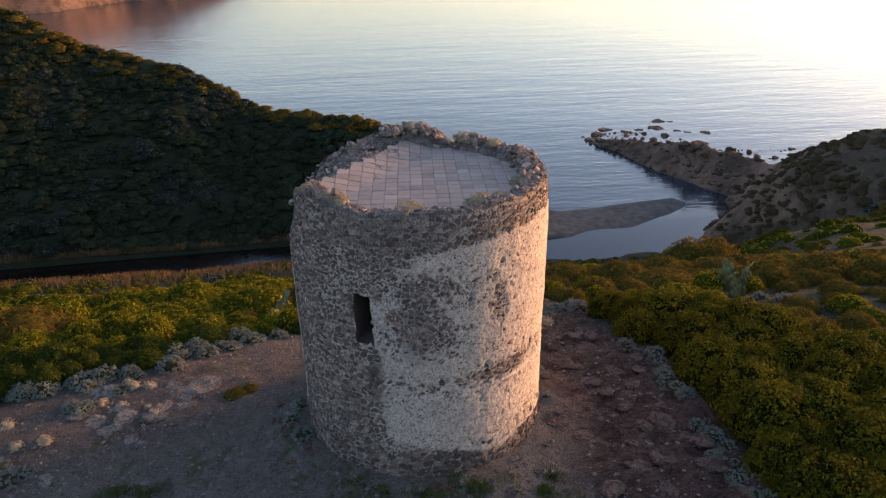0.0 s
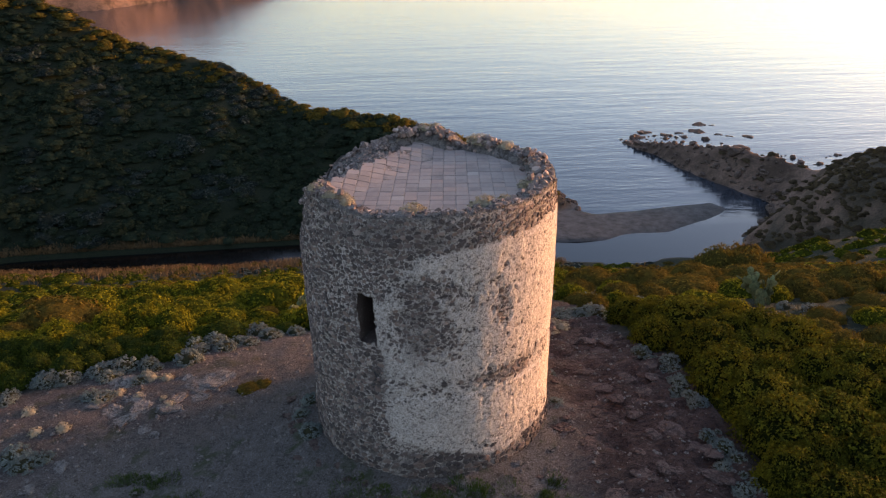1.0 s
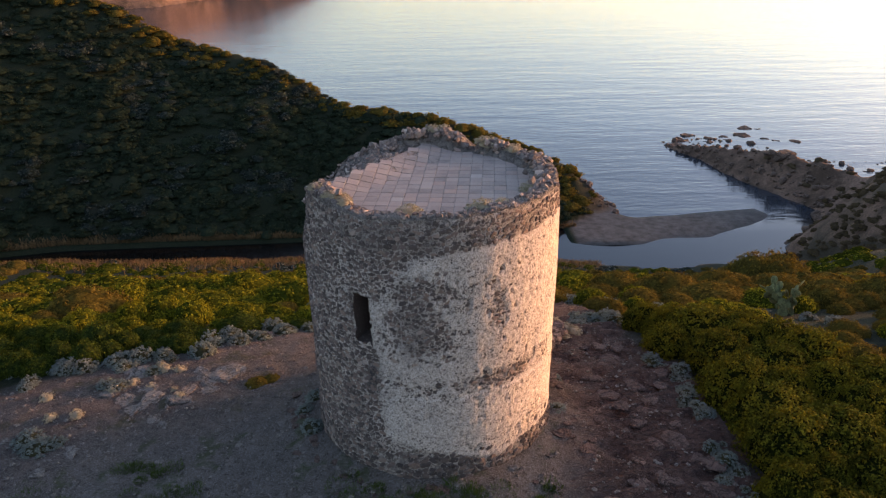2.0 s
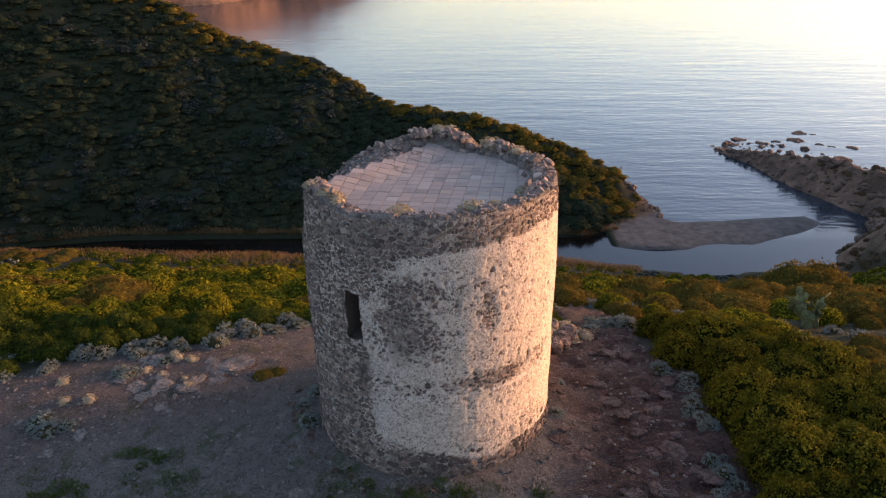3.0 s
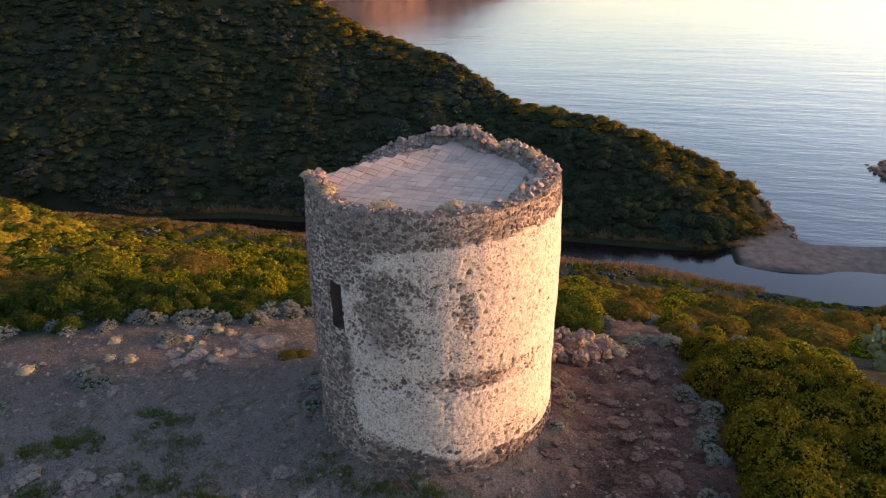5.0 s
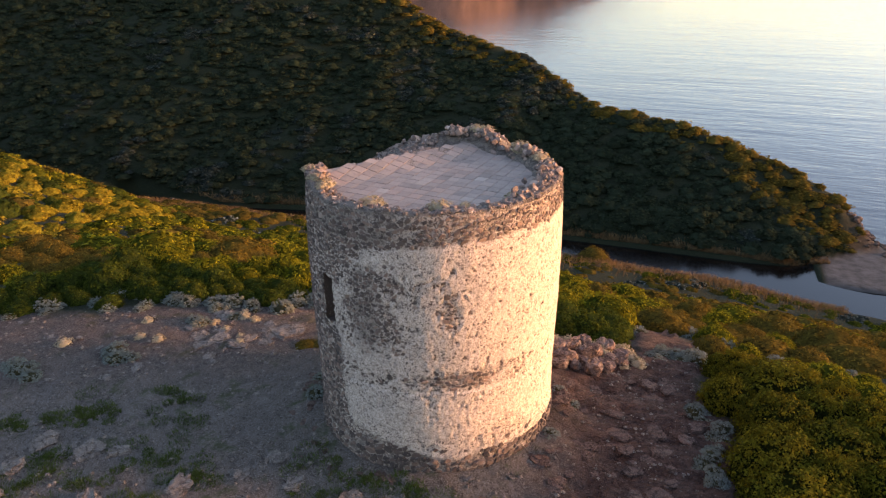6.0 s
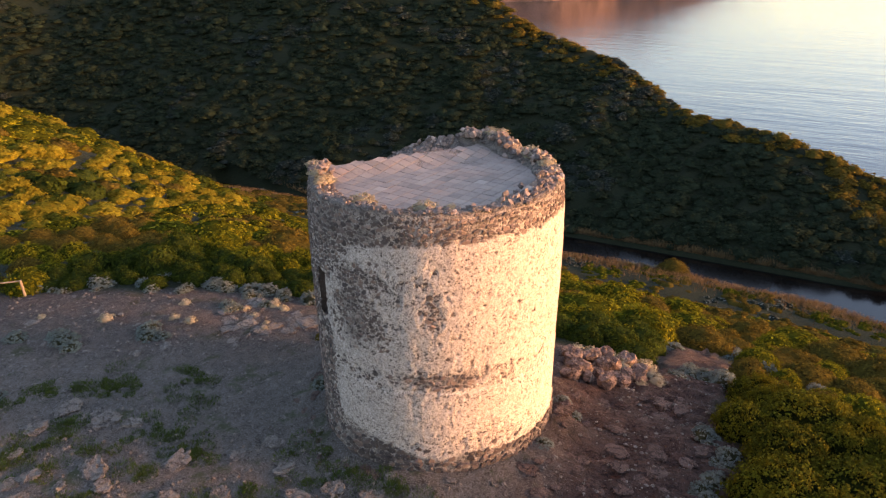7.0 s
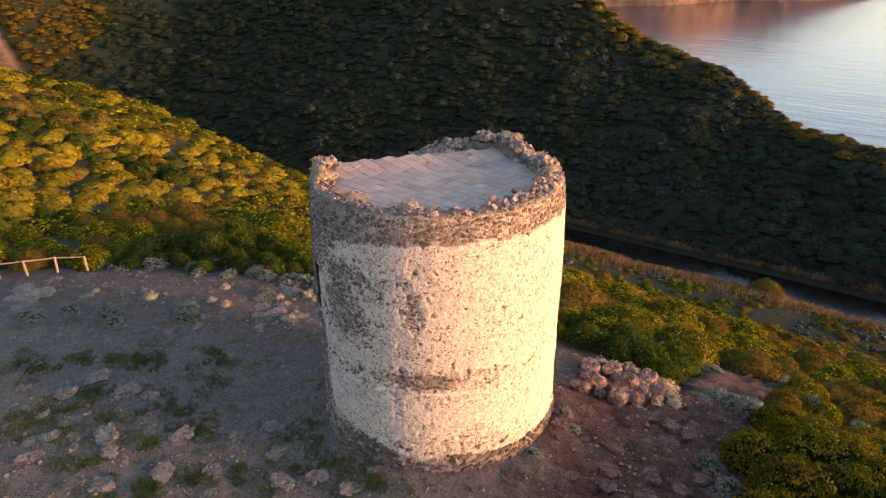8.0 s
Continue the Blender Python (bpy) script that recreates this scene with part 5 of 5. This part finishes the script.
# ---- fence, cactus, small plants ----
def rail_fence():
    root = tagged(new("rail_fence"), "low fence of wooden posts with a thin top rail", "fence")
    spots = [(-24.8, 15.0), (-23.4, 16.6), (-22.5, 17.6), (-21.7, 18.8), (-20.5, 19.8)]
    tops = []
    for x, y in spots:
        z = height(x, y)
        b = bmesh.new()
        bmesh.ops.create_cone(b, cap_ends=True, segments=10, radius1=0.065, radius2=0.055, depth=1.15)
        bmesh.ops.translate(b, verts=b.verts, vec=(0, 0, 0.32))
        me = bpy.data.meshes.new("post")
        b.to_mesh(me)
        b.free()
        me.materials.append(M_WOOD)
        part("post", me, root, m=Matrix.Translation((x, y, z)) @ pose(0, 0, 0, r.uniform(-4, 4), r.uniform(-4, 4), 0))
        tops.append(Vector((x, y, z + 0.84)))
    for a, c in zip(tops, tops[1:]):
        cu = bpy.data.curves.new("rail", "CURVE")
        cu.dimensions, cu.bevel_depth, cu.bevel_resolution = "3D", 0.034, 2
        sp = cu.splines.new("POLY")
        sp.points.add(10)
        for i in range(11):
            u = i / 10
            q = a.lerp(c, u)
            sp.points[i].co = (q.x, q.y, q.z - 0.015 * 4 * u * (1 - u), 1)
        cu.materials.append(M_WOOD)
        part("rail", cu, root)


def pad_mesh():
    b = bmesh.new()
    bmesh.ops.create_uvsphere(b, u_segments=12, v_segments=8, radius=0.5)
    for v in b.verts:
        v.co = Vector((v.co.x * (0.75 + 0.35 * (v.co.z + 0.5)), v.co.y * 0.16, v.co.z + 0.46))
    me = bpy.data.meshes.new("pad")
    b.to_mesh(me)
    b.free()
    for q in me.polygons:
        q.use_smooth = True
    me.materials.append(M_PAD)
    return me


PAD = pad_mesh()


def prickly_pear(x, y, pads, seed, size=0.42):
    """A cactus of flat pads that grow from one another."""
    q = np.random.default_rng(seed)
    root = tagged(new("prickly_pear"), "prickly pear cactus with flat yellow-green pads", "cactus")
    root.location = (x, y, height(x, y))
    tips = []
    for i in range(pads):
        if i < 5 or not tips:
            m = Matrix.Translation((q.uniform(-0.5, 0.5), q.uniform(-0.5, 0.5), -0.03)) @ pose(0, 0, 0, q.uniform(-25, 25), q.uniform(-25, 25), q.uniform(0, 360))
        else:
            m = tips[q.integers(len(tips))] @ pose(0, 0, 0, q.uniform(-30, 30), q.uniform(-45, 45), q.uniform(-50, 50))
        k = size * q.uniform(0.8, 1.2)
        part("pad", PAD, root, m=m @ Matrix.Diagonal((k, k, k, 1)))
        tips.append(m @ Matrix.Translation((0, 0, 0.9 * k)))


rail_fence()
prickly_pear(20.2, 30.4, 34, 1, 0.52)
prickly_pear(-3.7, 34.8, 16, 2, 0.5)
for x, y, k in ((-14.2, 19.6, 1.5), (-12.3, 22.5, 1.4), (-10.6, 21.2, 1.2), (-10.0, 22.9, 1.5), (-9.9, 25.0, 1.3), (-7.2, 22.2, 1.1), (-8.5, 24.4, 1.4), (-8.8, 24.9, 1.1), (-17.2, 18.5, 1.1), (-8.6, 23.1, 1.2), (-11.5, 21.1, 1.2), (-7.9, 24.3, 1.1), (-9.4, 23.4, 1.1), (-7.6, 22.8, 0.9),
                (4.9, 29.0, 2.0), (7.3, 27.7, 1.9), (7.0, 29.2, 2.0), (8.8, 27.2, 1.7), (8.4, 27.6, 1.7), (8.3, 26.6, 1.5), (6.4, 29.2, 1.8), (8.0, 28.4, 2.0), (5.6, 28.8, 1.5)):
    STRAW.put(r.integers(3), placed(x, y, r.uniform(0, 360), k * r.uniform(0.75, 0.95)))
for x, y, k in ((-11.1, 19.3, 0.5), (-11.6, 19.8, 0.55), (-10.7, 19.6, 0.4), (-14.1, 17.4, 0.6), (-13.4, 17.2, 0.45), (-14.7, 17.6, 0.5), (-16.6, 15.3, 0.5), (-16.2, 16.6, 0.55), (-17.4, 15.2, 0.5), (-12.6, 13.6, 0.35), (-8.9, 24.2, 0.4), (-9.9, 23.1, 0.45), (-10.4, 23.3, 0.4), (-1.9, 21.2, 0.4), (-1.8, 19.4, 0.4), (-2.2, 20.4, 0.35), (6.6, 20.0, 0.3), (6.3, 22.6, 0.35), (6.9, 22.2, 0.3)):
    SILVER.put(r.integers(3), placed(x, y, r.uniform(0, 360), k, k * 0.8))
HEATH.put(1, placed(-4.5, 23.0, 40, 0.5, 0.28))
HEATH.put(2, placed(-4.0, 23.3, 190, 0.4, 0.22))


def tower_tufts():
    """Plants that have seeded themselves on the wall top."""
    for p, rad, k, straw in ((260, 3.3, 1.5, 1), (263, 3.32, 1.1, 1), (295, 3.36, 1.5, 1), (226, 3.5, 1.1, 1), (306, 3.4, 0.9, 1), (222, 3.35, 1.0, 1), (222, 3.7, 0.8, 1), (338, 3.2, 1.15, 1), (334, 3.4, 0.8, 1), (52, 3.5, 1.5, 1), (57, 3.6, 1.2, 1), (86, 3.7, 1.1, 1), (80, 3.75, 1.0, 1), (20, 3.6, 0.9, 1), (36, 3.6, 1.1, 1), (212, 3.75, 0.9, 1), (230, 3.6, 0.9, 1), (5, 3.5, 0.8, 1)):
        a = math.radians(p)
        t = (4.0 - rad) / 0.9
        z = 8.62 + (float(rim_height(p)) - 8.62) * (1 - float(smooth(t, 0.35, 1.0)))
        STRAW.put(r.integers(3), Matrix.Translation((TX + rad * math.cos(a), TY + rad * math.sin(a), z)) @ pose(0, 0, 0, 0, 0, r.uniform(0, 360)) @ Matrix.Diagonal((k, k, k * 0.8, 1)))


tower_tufts()


def grass_patches():
    """Short green grass in the open ground."""
    vs = []
    spots = [(-11.8, 14.6), (-12.0, 13.1), (-7.2, 18.0), (-9.2, 16.2), (-8.7, 16.0), (-8.5, 11.4), (-5.8, 15.0), (-4.4, 14.8), (-7.8, 12.0), (-1.5, 13.2), (-13.0, 13.1), (-5.1, 11.2), (-2.4, 12.0), (-0.3, 13.9), (-7.9, 10.6), (-4.4, 13.2), (-6.4, 13.4), (-3.0, 11.0), (0.6, 15.2), (2.0, 16.2), (-0.4, 16.4), (3.6, 15.9), (-9.0, 12.4), (-6.0, 17.0), (-10.2, 15.4), (5.6, 16.2), (-8.6, 13.7), (-3.2, 14.6)]
    for i, (x, y) in enumerate(spots):
        bits = []
        for j in range(7):
            b, f = blades(190, r.uniform(0.15, 0.42), 0.13, 1000 + 10 * i + j, 0.014, 0.9)
            b[:, :2] += r.normal(size=2) * (0.55, 0.35)
            bits.append(b)
        v = np.concatenate(bits)
        v[:, 0] += x
        v[:, 1] += y
        v[:, 2] += land(v[:, 0], v[:, 1])
        vs.append(v)
    v = np.concatenate(vs)
    tagged(new("grass", mesh("grass", v, np.arange(len(v)).reshape(-1, 3), M_GRASS)), "short green grass in patches on the bare ground", "grass", kind="stuff")


def pebbles():
    """Gravel over the open ground."""
    n = 9000
    x, y = r.uniform(-22, 12, n), r.uniform(9, 29, n)
    ok = inside(x, y, BARE) & (np.hypot(x - TX, y - TY) > 4.4)
    x, y = x[ok], y[ok]
    z = land(x, y)
    base = np.array([(1, 0, 0), (0.3, 0.9, 0), (-0.8, 0.5, 0), (-0.7, -0.6, 0), (0.4, -0.9, 0), (0.1, 0.1, 0.7)])
    tri = np.array([(0, 1, 5), (1, 2, 5), (2, 3, 5), (3, 4, 5), (4, 0, 5)])
    k = 0.022 + 0.085 * r.random(len(x)) ** 4
    a = r.uniform(0, 6.28, len(x))
    c, s = np.cos(a)[:, None] * k[:, None], np.sin(a)[:, None] * k[:, None]
    v = np.stack([x[:, None] + c * base[:, 0] - s * base[:, 1], y[:, None] + s * base[:, 0] + c * base[:, 1], z[:, None] + k[:, None] * base[:, 2] + 0.01], -1)
    f = (np.arange(len(x)) * 6)[:, None, None] + tri
    tagged(new("gravel", mesh("gravel", v.reshape(-1, 3), f.reshape(-1, 3), M_ROCK)), "loose grey gravel strewn over the bare ground", "gravel", kind="stuff")


grass_patches()
pebbles()


# ---- pieces: rubble of the wall and tiles of the roof ----
def pieces():
    mats, low = lay_stones(tower)
    picks = np.random.default_rng(12).integers(0, 12, len(mats))
    shared = [mesh("stone", v, f, M_STONE_PIECE) for v, f in STONES]
    front = [i for i, m in enumerate(mats) if i < low and m.translation.z > 7.7 and m.translation.y < -3.1 and -2.2 < m.translation.x < 2.9][:300]
    chosen = set(front)
    for i in front:
        part("stone", shared[picks[i]], tower, m=mats[i])
    foot = [i for i, m in enumerate(mats) if m.translation.z < 1.3]
    v, f = join(STONES, [mats[i] for i in foot], [picks[i] for i in foot])
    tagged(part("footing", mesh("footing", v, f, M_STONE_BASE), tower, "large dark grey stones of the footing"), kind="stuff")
    loose = range(low, len(mats))
    v, f = join(STONES, [mats[i] for i in loose], [picks[i] for i in loose])
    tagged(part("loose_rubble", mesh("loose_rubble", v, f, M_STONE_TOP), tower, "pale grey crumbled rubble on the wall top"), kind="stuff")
    chosen.update(foot, loose)
    rest = [i for i in range(len(mats)) if i not in chosen]
    v, f = join(STONES, [mats[i] for i in rest], [picks[i] for i in rest])
    tagged(part("rubble", mesh("rubble", v, f, M_STONE), tower, "dark rubble stones of many sizes"), kind="stuff")
    # terracotta tiles
    q = np.random.default_rng(13)
    step, turn = 0.37, math.radians(-6)
    box_v = np.array([(-.5, -.5, -1), (.5, -.5, -1), (.5, .5, -1), (-.5, .5, -1), (-.5, -.5, 0.6), (.5, -.5, 0.6), (.5, .5, 0.6), (-.5, .5, 0.6), (-.46, -.46, 1), (.46, -.46, 1), (.46, .46, 1), (-.46, .46, 1)])
    box_f = [(0, 1, 5, 4), (1, 2, 6, 5), (2, 3, 7, 6), (3, 0, 4, 7), (4, 5, 9, 8), (5, 6, 10, 9), (6, 7, 11, 10), (7, 4, 8, 11), (8, 9, 10, 11)]
    tile = mesh("tile", box_v, box_f, M_TILE)
    put = []
    for i in range(-10, 11):
        for j in range(-10, 11):
            u, w = i * step, j * step
            x, y = u * math.cos(turn) - w * math.sin(turn), u * math.sin(turn) + w * math.cos(turn)
            e = x * EDGE[0] + y * EDGE[1]
            if math.hypot(x, y) > 3.42 or e > 2.0 + q.uniform(-0.12, 0.12) or math.hypot(x + 0.75, y - 2.3) < 0.25 or q.random() < 0.006:
                continue
            put.append(Matrix.Translation((x, y, float(roof_rise(x, y)) + q.uniform(-0.006, 0.006))) @ Matrix.Rotation(math.atan(float(roof_rise(x + EDGE[0] * 0.1, y + EDGE[1] * 0.1) - roof_rise(x - EDGE[0] * 0.1, y - EDGE[1] * 0.1)) / 0.2), 4, (EDGE[1], -EDGE[0], 0)) @ pose(0, 0, 0, q.uniform(-0.5, 0.5), q.uniform(-0.5, 0.5), -6 + q.uniform(-1.5, 1.5)) @ Matrix.Diagonal((step * q.uniform(0.955, 0.985), step * q.uniform(0.955, 0.985), 0.024, 1)))
    put.sort(key=lambda m: m.translation.y)
    for m in put[:300]:
        part("tile", tile, tower, m=m)
    if put[300:]:
        v, f = join([(box_v, box_f)], put[300:], [0] * len(put[300:]))
        tagged(part("tiles", mesh("tiles", v, f, M_TILE_REST), tower), kind="stuff")
    return len(mats), len(put)


counts.append(pieces())
print("counts", counts)
